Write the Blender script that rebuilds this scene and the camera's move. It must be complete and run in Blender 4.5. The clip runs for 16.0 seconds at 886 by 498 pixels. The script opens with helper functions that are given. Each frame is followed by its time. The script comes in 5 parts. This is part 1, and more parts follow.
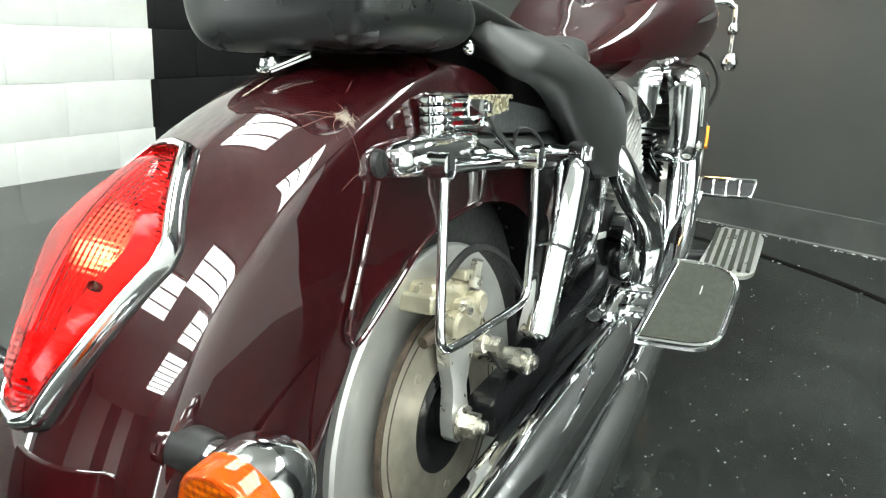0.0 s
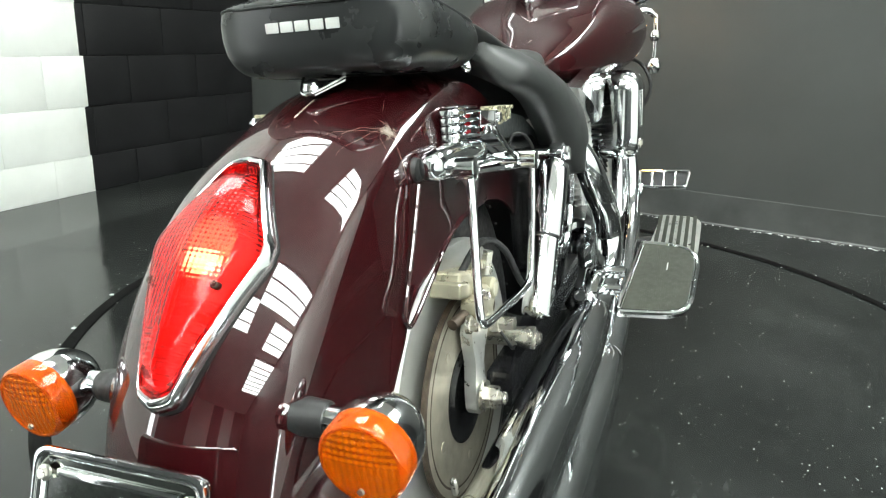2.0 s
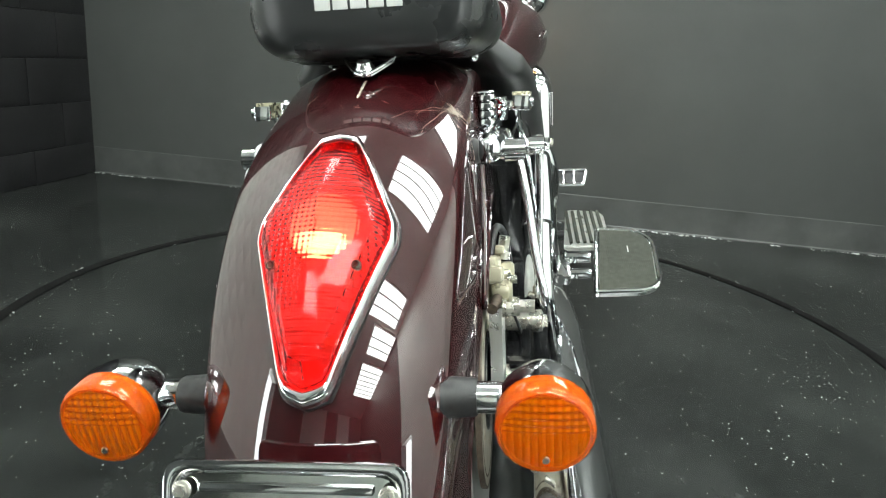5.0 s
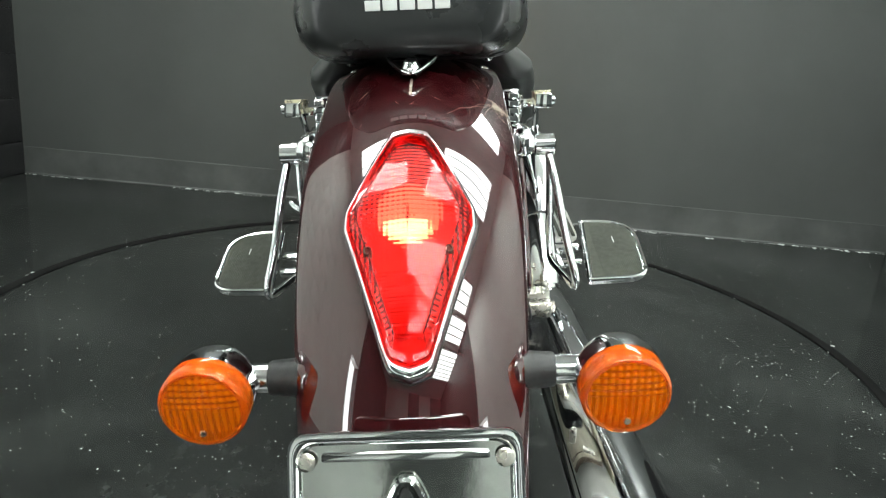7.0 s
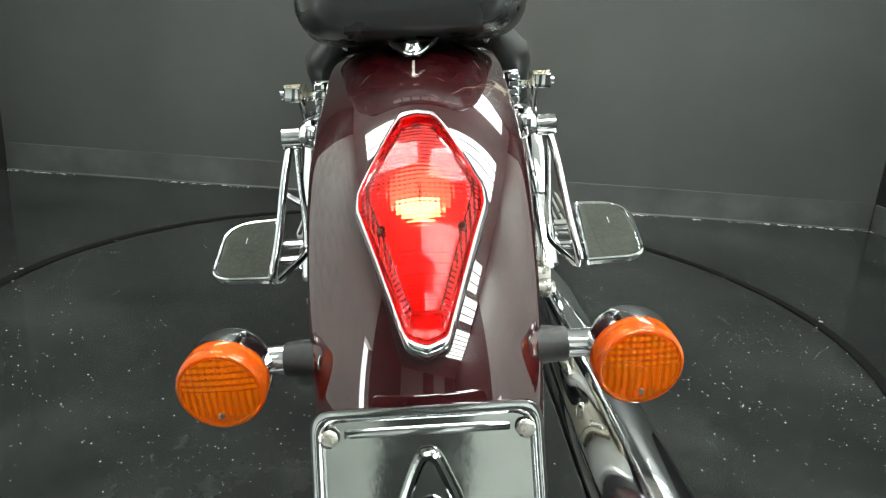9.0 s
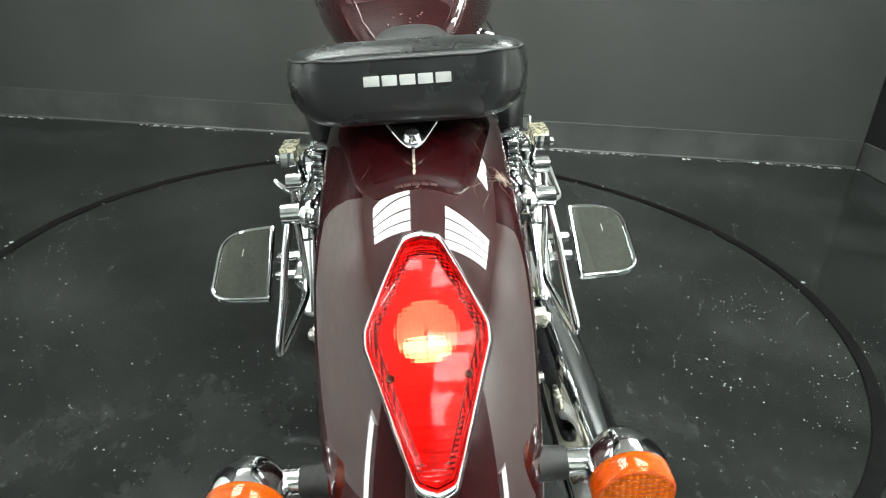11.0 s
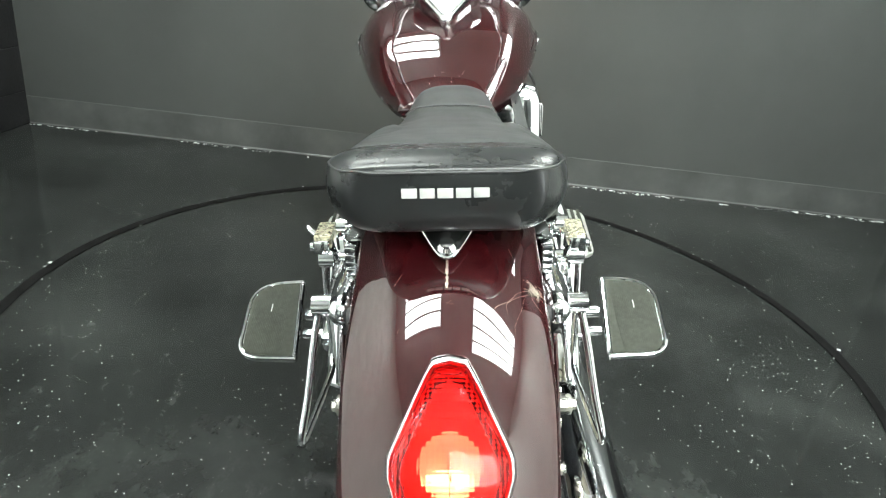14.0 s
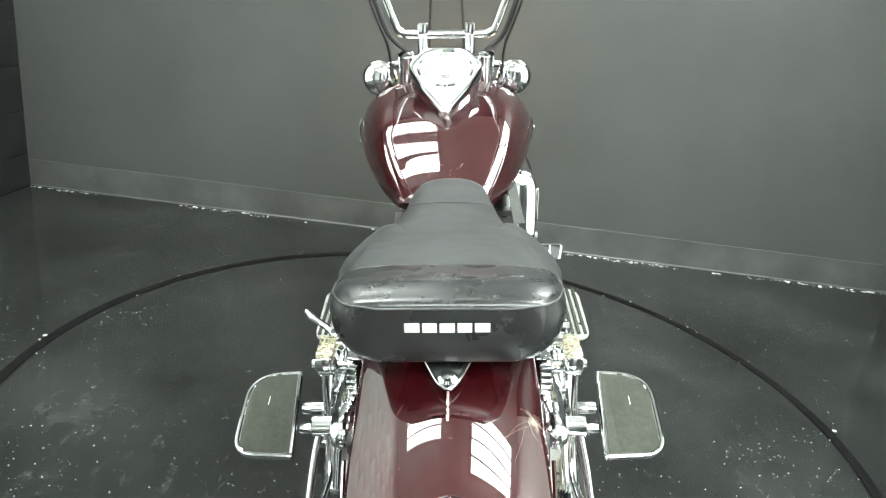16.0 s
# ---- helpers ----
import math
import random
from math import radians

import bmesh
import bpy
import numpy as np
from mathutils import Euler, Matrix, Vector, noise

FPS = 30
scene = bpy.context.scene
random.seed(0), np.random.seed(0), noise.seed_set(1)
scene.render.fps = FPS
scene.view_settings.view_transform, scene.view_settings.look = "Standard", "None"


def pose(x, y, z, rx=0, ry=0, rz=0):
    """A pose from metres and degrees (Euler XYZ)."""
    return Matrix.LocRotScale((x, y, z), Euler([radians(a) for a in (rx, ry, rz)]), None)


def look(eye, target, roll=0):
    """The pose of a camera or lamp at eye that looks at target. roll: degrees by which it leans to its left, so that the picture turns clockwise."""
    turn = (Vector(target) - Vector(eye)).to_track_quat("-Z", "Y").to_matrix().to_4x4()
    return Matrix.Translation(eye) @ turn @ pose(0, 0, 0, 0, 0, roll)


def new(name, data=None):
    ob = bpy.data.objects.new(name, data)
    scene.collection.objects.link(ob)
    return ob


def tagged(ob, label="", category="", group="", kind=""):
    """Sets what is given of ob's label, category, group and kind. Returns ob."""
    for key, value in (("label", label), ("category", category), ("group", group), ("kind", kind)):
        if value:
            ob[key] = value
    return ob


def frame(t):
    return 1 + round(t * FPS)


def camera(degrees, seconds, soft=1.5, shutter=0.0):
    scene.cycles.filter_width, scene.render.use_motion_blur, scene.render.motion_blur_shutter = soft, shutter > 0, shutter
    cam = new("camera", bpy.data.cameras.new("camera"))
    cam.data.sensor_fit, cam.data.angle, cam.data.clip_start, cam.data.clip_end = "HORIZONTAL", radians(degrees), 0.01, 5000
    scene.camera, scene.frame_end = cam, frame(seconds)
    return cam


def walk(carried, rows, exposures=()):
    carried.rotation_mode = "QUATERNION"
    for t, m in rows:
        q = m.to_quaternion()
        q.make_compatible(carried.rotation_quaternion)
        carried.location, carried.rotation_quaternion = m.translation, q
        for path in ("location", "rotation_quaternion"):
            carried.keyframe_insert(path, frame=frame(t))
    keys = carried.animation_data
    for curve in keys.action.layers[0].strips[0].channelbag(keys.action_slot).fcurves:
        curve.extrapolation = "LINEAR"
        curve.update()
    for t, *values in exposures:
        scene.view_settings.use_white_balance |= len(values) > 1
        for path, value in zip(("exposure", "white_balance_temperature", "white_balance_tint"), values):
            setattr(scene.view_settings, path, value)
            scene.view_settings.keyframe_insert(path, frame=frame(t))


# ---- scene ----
cam = camera(67.0, 16.0, soft=1.2)
PATH = [
    (0, (0.3553, -0.6171, 0.7966), (-0.4218, 0.9151, 0.1879), 5.2),
    (0.5, (0.3389, -0.6576, 0.7938), (-0.3869, 0.9021, 0.1933), 5),
    (1, (0.3234, -0.6998, 0.7993), (-0.3528, 0.8865, 0.2069), 4.6),
    (1.5, (0.3125, -0.7374, 0.8030), (-0.3142, 0.8719, 0.2207), 4),
    (2, (0.3009, -0.7541, 0.8030), (-0.3033, 0.8695, 0.2352), 3.1),
    (2.5, (0.2858, -0.7672, 0.7974), (-0.3149, 0.8592, 0.2361), 2),
    (3, (0.2523, -0.7789, 0.7911), (-0.3077, 0.8638, 0.2371), 1.4),
    (3.2, (0.2251, -0.7859, 0.7820), (-0.3088, 0.8684, 0.2352), 1.4),
    (5.3, (0.0455, -0.8255, 0.7519), (-0.0685, 0.9258, 0.2608), 4.5),
    (5.5, (0.0274, -0.8313, 0.7510), (-0.0556, 0.9242, 0.2671), 4.5),
    (6, (-0.0114, -0.8477, 0.7528), (-0.0052, 0.9125, 0.2798), 4.8),
    (6.5, (-0.0430, -0.8630, 0.7519), (0.0289, 0.8969, 0.2835), 5),
    (7, (-0.0510, -0.8695, 0.7428), (-0.0230, 0.8875, 0.2589), 5),
    (7.5, (-0.0564, -0.8706, 0.7237), (-0.0529, 0.8833, 0.2271), 5.3),
    (8, (-0.0582, -0.8752, 0.7154), (-0.0273, 0.8774, 0.2152), 5.2),
    (8.5, (-0.0618, -0.8753, 0.7219), (-0.0071, 0.8751, 0.2179), 4.3),
    (9, (-0.0727, -0.8765, 0.7337), (-0.0034, 0.8716, 0.2243), 4),
    (9.5, (-0.0820, -0.8721, 0.7756), (0.0048, 0.8682, 0.2417), 3.6),
    (10, (-0.0887, -0.8576, 0.8248), (0.0150, 0.8592, 0.2207), 3.3),
    (10.2, (-0.0934, -0.8486, 0.8494), (0.0289, 0.8559, 0.2152), 3.9),
    (12.3, (-0.1039, -0.7878, 0.9833), (-0.0132, 0.8222, 0.1332), 4.3),
    (12.5, (-0.1058, -0.7860, 0.9888), (-0.0207, 0.8247, 0.1413), 4.5),
    (13, (-0.1066, -0.7896, 0.9916), (-0.0356, 0.8444, 0.1887), 4.9),
    (13.5, (-0.1058, -0.7860, 0.9971), (-0.0506, 0.8642, 0.2252), 5.7),
    (14, (-0.1098, -0.7697, 1.0171), (-0.0697, 0.8992, 0.2853), 6.2),
    (14.5, (-0.1146, -0.7552, 1.0426), (-0.0795, 0.9337, 0.3583), 6.1),
    (15, (-0.1175, -0.7489, 1.0635), (-0.0782, 0.9528, 0.4130), 6.2),
    (15.5, (-0.1248, -0.7518, 1.0827), (-0.0829, 0.9609, 0.4604), 6.4),
    (16, (-0.1275, -0.7546, 1.1037), (-0.0848, 0.9637, 0.4967), 6.8),
]
walk(cam, [(t, look(eye, at, lean)) for t, eye, at, lean in PATH], [(0.0, 0.03), (9.0, -0.1), (12.5, 0.05), (16.0, 0.66)])

# ---- world and light ----
world = bpy.data.worlds.new("world")
scene.world = world
world.use_nodes = True
world.node_tree.nodes["Background"].inputs["Color"].default_value = (0.6, 0.7, 0.8, 1)
world.node_tree.nodes["Background"].inputs["Strength"].default_value = 0.05

ROOM = pose(-2.245, 2.665, 0, 0, 0, -2.6)      # far left corner of the bay, x along the far wall
LEFT = ROOM                                   # the block wall runs back from the same corner
LONG, DEEP, HIGH = 4.52, 9.0, 3.1
TUBE = 22.6                                   # glow of the ceiling lamps

# ---- materials ----


def material(name, colour, rough=0.5, metal=0.0, **more):
    m = bpy.data.materials.new(name)
    m.use_nodes = True
    b = m.node_tree.nodes["Principled BSDF"]
    b.inputs["Base Color"].default_value = (*colour, 1)
    b.inputs["Roughness"].default_value = rough
    b.inputs["Metallic"].default_value = metal
    for key, value in more.items():
        b.inputs[key.replace("_", " ")].default_value = value
    return m


def node(m, kind, **values):
    n = m.node_tree.nodes.new(kind)
    for key, value in values.items():
        n.inputs[key].default_value = value
    return n


def wire(m, a, out, b, inp):
    m.node_tree.links.new(a.outputs[out], b.inputs[inp])


IN_PLACE = {"black_block_paint", "white_block_paint"}     # grain runs on from piece to piece


def coords(m, scale=(1, 1, 1)):
    k = m.node_tree.nodes.new("ShaderNodeMapping")
    k.inputs["Scale"].default_value = scale
    if m.name in IN_PLACE:
        wire(m, m.node_tree.nodes.new("ShaderNodeNewGeometry"), "Position", k, "Vector")
    else:
        wire(m, m.node_tree.nodes.new("ShaderNodeTexCoord"), "Object", k, "Vector")
    return k


def noisy(m, scale, detail=6.0, stretch=(1, 1, 1), rough=0.55):
    k = coords(m, stretch)
    n = node(m, "ShaderNodeTexNoise", Scale=scale, Detail=detail, Roughness=rough)
    wire(m, k, "Vector", n, "Vector")
    return n


def ramp(m, src, out, stops):
    r = m.node_tree.nodes.new("ShaderNodeValToRGB")
    while len(r.color_ramp.elements) < len(stops):
        r.color_ramp.elements.new(0.5)
    for e, (at, c) in zip(r.color_ramp.elements, stops):
        e.position = at
        e.color = (*c, 1) if isinstance(c, tuple) else (c, c, c, 1)
    wire(m, src, out, r, "Fac")
    return r


def bump(m, src, out, strength, distance, chain=None):
    b = node(m, "ShaderNodeBump", Strength=strength, Distance=distance)
    wire(m, src, out, b, "Height")
    if chain:
        wire(m, chain, "Normal", b, "Normal")
    wire(m, b, "Normal", m.node_tree.nodes["Principled BSDF"], "Normal")
    return b


def to(m, src, out, name):
    wire(m, src, out, m.node_tree.nodes["Principled BSDF"], name)


def worn(name, colour, rough, metal=0.0, spread=0.35, scale=9.0, fine=140.0, relief=0.15, depth=0.0006, rspread=0.12, **more):
    """A surface with blotches, grain and fine relief."""
    m = material(name, colour, rough, metal, **more)
    a = noisy(m, scale)
    lo, hi = tuple(c * (1 - spread) for c in colour), tuple(min(1, c * (1 + spread)) for c in colour)
    to(m, ramp(m, a, "Fac", [(0.3, lo), (0.7, hi)]), "Color", "Base Color")
    f = noisy(m, fine, 4.0)
    to(m, ramp(m, f, "Fac", [(0.3, max(0.02, rough - rspread)), (0.7, rough + rspread)]), "Color", "Roughness")
    bump(m, f, "Fac", relief, depth)
    return m


PAINT = material("maroon_paint", (0.024, 0.0018, 0.003), 0.45, 0.0, Coat_Weight=1.0, Coat_Roughness=0.012, Coat_IOR=1.75)
PAINT.node_tree.nodes["Principled BSDF"].inputs["Specular IOR Level"].default_value = 0.05
to(PAINT, ramp(PAINT, noisy(PAINT, 24.0, 4.0), "Fac", [(0.35, (0.02, 0.0014, 0.0022)), (0.7, (0.029, 0.0022, 0.0032))]), "Color", "Base Color")
to(PAINT, ramp(PAINT, noisy(PAINT, 7.0, 3.0), "Fac", [(0.52, 0.008), (0.8, 0.05)]), "Color", "Coat Roughness")
CHROME = material("chrome", (0.82, 0.83, 0.84), 0.06, 1.0)
to(CHROME, ramp(CHROME, noisy(CHROME, 45.0, 6.0), "Fac", [(0.4, 0.03), (0.75, 0.14)]), "Color", "Roughness")
STEEL = worn("cast_alloy", (0.6, 0.6, 0.58), 0.36, 0.75, 0.1, 20.0, 60.0, 0.01)
RIM = worn("dull_polished_alloy", (0.66, 0.66, 0.63), 0.36, 0.7, 0.1, 9.0, 60.0, 0.02, rspread=0.05)
DISC = worn("brake_disc_steel", (0.4, 0.37, 0.3), 0.4, 0.65, 0.35, 14.0, 80.0, 0.03, rspread=0.06)
RUST = worn("rusty_edge", (0.075, 0.055, 0.04), 0.6, 0.35, 0.5, 70.0, 300.0, 0.1)
CALIPER = worn("gold_grey_caliper", (0.42, 0.39, 0.29), 0.36, 0.55, 0.15, 25.0, 60.0, 0.008)
CREAM = worn("yellowed_metal", (0.68, 0.63, 0.45), 0.28, 0.7, 0.12, 60.0, 200.0, 0.03)
BLACK = worn("black_plastic", (0.012, 0.012, 0.013), 0.4, 0.0, 0.4, 30.0, 300.0)
GLOSS = worn("black_enamel", (0.008, 0.008, 0.009), 0.16, 0.0, 0.3, 30.0, 300.0, 0.05, rspread=0.06)
RUBBER = worn("tyre_rubber", (0.014, 0.014, 0.014), 0.55, 0.0, 0.3, 25.0, 150.0, 0.08, 0.0004)
HOSE = worn("black_hose", (0.01, 0.01, 0.01), 0.45)
BOLT = worn("zinc_bolt", (0.6, 0.58, 0.52), 0.28, 0.95, 0.15, 60.0, 60.0, 0.004, rspread=0.06)
SILVER = worn("bare_metal_plate", (0.46, 0.48, 0.46), 0.08, 1.0, 0.15, 12.0, 30.0, 0.05, 0.002, rspread=0.05)
RED_BLOCK = material("red_peg_block", (0.55, 0.02, 0.03), 0.25)
PAD = worn("ribbed_olive_rubber", (0.034, 0.037, 0.027), 0.8, 0.0, 0.12, 20.0, 120.0, 0.03)
PANEL = worn("matt_dark_grey_panel", (0.05, 0.055, 0.056), 0.5, 0.0, 0.15, 20.0)
LETTER = material("silver_print", (0.6, 0.61, 0.59), 0.5, 0.1)
DIAL = worn("frosted_dial", (0.6, 0.62, 0.62), 0.35, 0.2, 0.06, 30.0)
STRAW = worn("dry_grass", (0.52, 0.46, 0.38), 0.8)
MUD = worn("dried_drip", (0.36, 0.31, 0.26), 0.85, 0.0, 0.4, 120.0, 600.0, 0.6)
REFLECT = material("lamp_reflector", (0.9, 0.88, 0.85), 0.35, 0.4)
AMBER_CAP = material("amber_reflector", (0.9, 0.32, 0.02), 0.15, 0.0)

VINYL = material("black_vinyl", (0.026, 0.0275, 0.0272), 0.42, 0.0, Specular_IOR_Level=0.7)
to(VINYL, ramp(VINYL, noisy(VINYL, 14.0), "Fac", [(0.35, 0.38), (0.7, 0.48)]), "Color", "Roughness")
bump(VINYL, noisy(VINYL, 14.0, 2.0), "Fac", 0.04, 0.004)
PILLION_VINYL = material("glossy_black_vinyl", (0.0175, 0.0188, 0.019), 0.36, 0.0, Specular_IOR_Level=0.57)
to(PILLION_VINYL, ramp(PILLION_VINYL, noisy(PILLION_VINYL, 20.0), "Fac", [(0.35, 0.24), (0.7, 0.34)]), "Color", "Roughness")
bump(PILLION_VINYL, noisy(PILLION_VINYL, 45.0, 3.0, (0.6, 1, 1)), "Fac", 0.02, 0.003)


def maths(m, kind, a, v=None, b=None):
    """One arithmetic node; a and b are (node, socket), v a number."""
    n = m.node_tree.nodes.new("ShaderNodeMath")
    n.operation = kind
    wire(m, a[0], a[1], n, 0)
    if b:
        wire(m, b[0], b[1], n, 1)
    elif v is not None:
        n.inputs[1].default_value = v
    return (n, "Value")


def lens_glass(name, colour, rough, clear, pitch, turn, split, relief, across):
    """Moulded lens turned about x: pillows above the split height, ribs below it (across: lying, else upright)."""
    m = material(name, colour, rough, 0.0, Transmission_Weight=clear, IOR=1.45)
    k = coords(m)
    k.inputs["Rotation"].default_value = (radians(turn), 0, 0)
    flat = m.node_tree.nodes.new("ShaderNodeSeparateXYZ")
    wire(m, k, "Vector", flat, "Vector")
    true = m.node_tree.nodes.new("ShaderNodeSeparateXYZ")
    wire(m, coords(m), "Vector", true, "Vector")
    f = 2 * math.pi / pitch
    u = maths(m, "SINE", maths(m, "MULTIPLY", (flat, "X"), f))
    v = maths(m, "SINE", maths(m, "MULTIPLY", (flat, "Y"), f))
    upper = maths(m, "GREATER_THAN", (true, "Z"), split)
    other, main = (u, v) if across else (v, u)
    h = maths(m, "ADD", main, None, maths(m, "MULTIPLY", other, None, upper))
    bump(m, h[0], h[1], relief, 0.0012)
    return m


RED = material("red_lens", (1.0, 0.13, 0.13), 0.05, 0.0, Transmission_Weight=1.0, IOR=1.29)
RED_OPTIC = lens_glass("red_lens_inside", (1.0, 0.1, 0.09), 0.2, 1.0, 0.0044, -50, 0.575, 0.24, True)
LAMP_BACK = worn("red_lamp_back", (0.7, 0.26, 0.22), 0.4, 0.0, 0.15, 40.0)
AMBER = lens_glass("amber_lens", (1.0, 0.25, 0.004), 0.03, 0.7, 0.0056, -90, 0.487, 0.45, False)
AMBER.node_tree.nodes["Principled BSDF"].inputs["Specular IOR Level"].default_value = 0.12
AMBER.node_tree.nodes["Principled BSDF"].inputs["Specular Tint"].default_value = (1.0, 0.5, 0.15, 1)
AMBER_RIM = material("amber_lens_rim", (1.0, 0.19, 0.006), 0.03, 0.0, Transmission_Weight=0.7, IOR=1.45)
CLEAR = material("gauge_glass", (0.9, 0.92, 0.92), 0.03, 0.0, Transmission_Weight=0.85, IOR=1.45)

GLOW = material("lit_bulb", (1, 0.75, 0.45), 0.5)
GLOW.node_tree.nodes["Principled BSDF"].inputs["Emission Color"].default_value = (1.0, 0.6, 0.28, 1)
GLOW.node_tree.nodes["Principled BSDF"].inputs["Emission Strength"].default_value = 330.0
AMBER_LIT = material("lit_amber_lens", (0.9, 0.32, 0.02), 0.15)
AMBER_LIT.node_tree.nodes["Principled BSDF"].inputs["Emission Color"].default_value = (1.0, 0.5, 0.15, 1)
AMBER_LIT.node_tree.nodes["Principled BSDF"].inputs["Emission Strength"].default_value = 50.0
TUBES = material("fluorescent_tube", (0.9, 0.9, 0.9), 0.5)
TUBES.node_tree.nodes["Principled BSDF"].inputs["Emission Color"].default_value = (0.93, 1.0, 0.96, 1)
TUBES.node_tree.nodes["Principled BSDF"].inputs["Emission Strength"].default_value = TUBE

# Even glow behind the unseen side openings, inferred from strips mirrored in the mudguard.
OPENING_GLOW = material("opening_glow", (0.9, 0.9, 0.9), 0.9)
OPENING_GLOW.node_tree.nodes["Principled BSDF"].inputs["Emission Color"].default_value = (0.95, 1.0, 1.0, 1)
OPENING_GLOW.node_tree.nodes["Principled BSDF"].inputs["Emission Strength"].default_value = 14.0

FLOOR = material("dark_epoxy_floor", (0.03, 0.031, 0.03), 0.2)
FLOOR.node_tree.nodes["Principled BSDF"].inputs["Specular IOR Level"].default_value = 0.5
worn_base = ramp(FLOOR, noisy(FLOOR, 2.2, 9.0, rough=0.66), "Fac", [(0.32, (0.008, 0.0086, 0.0082)), (0.5, (0.016, 0.0174, 0.0166)), (0.66, (0.03, 0.0325, 0.0306)), (0.85, (0.07, 0.0755, 0.071))])
scuffs = ramp(FLOOR, noisy(FLOOR, 26.0, 9.0, (1.0, 0.55, 1.0), 0.78), "Fac", [(0.54, 0.0), (0.8, 0.5)])
dusted = FLOOR.node_tree.nodes.new("ShaderNodeMixRGB")
dusted.inputs["Color2"].default_value = (0.075, 0.08, 0.075, 1)
wire(FLOOR, scuffs, "Color", dusted, "Fac")
wire(FLOOR, worn_base, "Color", dusted, "Color1")
to(FLOOR, dusted, "Color", "Base Color")
to(FLOOR, ramp(FLOOR, noisy(FLOOR, 5.0, 9.0), "Fac", [(0.3, 0.07), (0.5, 0.12), (0.75, 0.24)]), "Color", "Roughness")
bump(FLOOR, noisy(FLOOR, 9.0, 5.0), "Fac", 0.05, 0.003)
WALL = worn("dark_grey_wall_paint", (0.063, 0.067, 0.0645), 0.4, 0.0, 0.12, 1.6, 160.0, 0.015, 0.001, rspread=0.03)
WALL.node_tree.nodes["Principled BSDF"].inputs["Specular IOR Level"].default_value = 0.3
KERB = worn("dark_grey_kerb_paint", (0.06, 0.0635, 0.0615), 0.42, 0.0, 0.35, 5.0, 120.0, 0.3, 0.001)
DARKBLOCK = worn("black_block_paint", (0.012, 0.012, 0.013), 0.4, 0.0, 0.3, 4.0, 120.0, 0.4, 0.0015)
WHITEBLOCK = worn("white_block_paint", (0.84, 0.86, 0.82), 0.5, 0.0, 0.06, 4.0, 120.0, 0.08, 0.0015)
CEILING = worn("ceiling_paint", (0.78, 0.78, 0.76), 0.7, 0.0, 0.1, 2.0)
FLAKE = material("white_flake", (0.5, 0.52, 0.5), 0.6)
SEAL = worn("black_ring_seal", (0.004, 0.004, 0.004), 0.85, 0.0, 0.4, 20.0, rspread=0.05)
SEAL.node_tree.nodes["Principled BSDF"].inputs["Specular IOR Level"].default_value = 0.1
LIGHTBOX = worn("white_lamp_housing", (0.7, 0.7, 0.7), 0.5)

# ---- mesh tools ----


def mesh_of(name, bm, mat, smooth=True, sharp=35):
    me = bpy.data.meshes.new(name)
    bmesh.ops.recalc_face_normals(bm, faces=bm.faces)
    bm.to_mesh(me)
    bm.free()
    me.materials.append(mat)
    if smooth:
        me.shade_smooth()
        me.set_sharp_from_angle(angle=radians(sharp))
    return me


def part(name, bm, mat, parent=None, label="", smooth=True, sharp=35):
    """One mesh object from a bmesh, under a thing or a part."""
    ob = new(name, mesh_of(name, bm, mat, smooth, sharp))
    if parent:
        ob.parent = parent
    if label:
        ob["label"] = label
    return ob


def loft(rings, cap=True, loop=False):
    """Skin through closed rings of equal count."""
    bm = bmesh.new()
    vs = [[bm.verts.new(p) for p in ring] for ring in rings]
    n = len(rings[0])
    for a, b in zip(vs, vs[1:] + (vs[:1] if loop else [])):
        for i in range(n):
            j = (i + 1) % n
            bm.faces.new((a[i], a[j], b[j], b[i]))
    if cap and not loop:
        bm.faces.new(vs[0])
        bm.faces.new(vs[-1])
    return bm


def sheet(rows):
    """Skin through open rows of equal count."""
    bm = bmesh.new()
    vs = [[bm.verts.new(p) for p in row] for row in rows]
    for a, b in zip(vs, vs[1:]):
        for i in range(len(a) - 1):
            bm.faces.new((a[i], a[i + 1], b[i + 1], b[i]))
    return bm


def curve(points, steps=6):
    """Catmull-Rom through the points."""
    p = [Vector(q) for q in points]
    p = [2 * p[0] - p[1], *p, 2 * p[-1] - p[-2]]
    out = []
    for a, b, c, d in zip(p, p[1:], p[2:], p[3:]):
        for k in range(steps):
            t = k / steps
            out.append(0.5 * (2 * b + (c - a) * t + (2 * a - 5 * b + 4 * c - d) * t * t + (3 * b - a - 3 * c + d) * t ** 3))
    return out + [p[-2]]


def tube(points, r, n=12, steps=6, loop=False):
    """A round bar along a smooth line; r: one radius, or one for each end and evenly between."""
    line = curve(points, steps) if steps else [Vector(q) for q in points]
    rs = r if isinstance(r, (list, tuple)) else [r]
    rings = []
    side = None
    for i, q in enumerate(line):
        way = (line[min(i + 1, len(line) - 1)] - line[max(i - 1, 0)]).normalized()
        if side is None:
            side = way.orthogonal().normalized()
        side = (side - way * side.dot(way)).normalized()
        up = way.cross(side)
        f = i / (len(line) - 1) * (len(rs) - 1)
        k = min(int(f), len(rs) - 2) if len(rs) > 1 else 0
        rad = rs[0] if len(rs) == 1 else rs[k] + (rs[k + 1] - rs[k]) * (f - k)
        rings.append([q + rad * (math.cos(2 * math.pi * j / n) * side + math.sin(2 * math.pi * j / n) * up) for j in range(n)])
    return loft(rings, loop=loop)


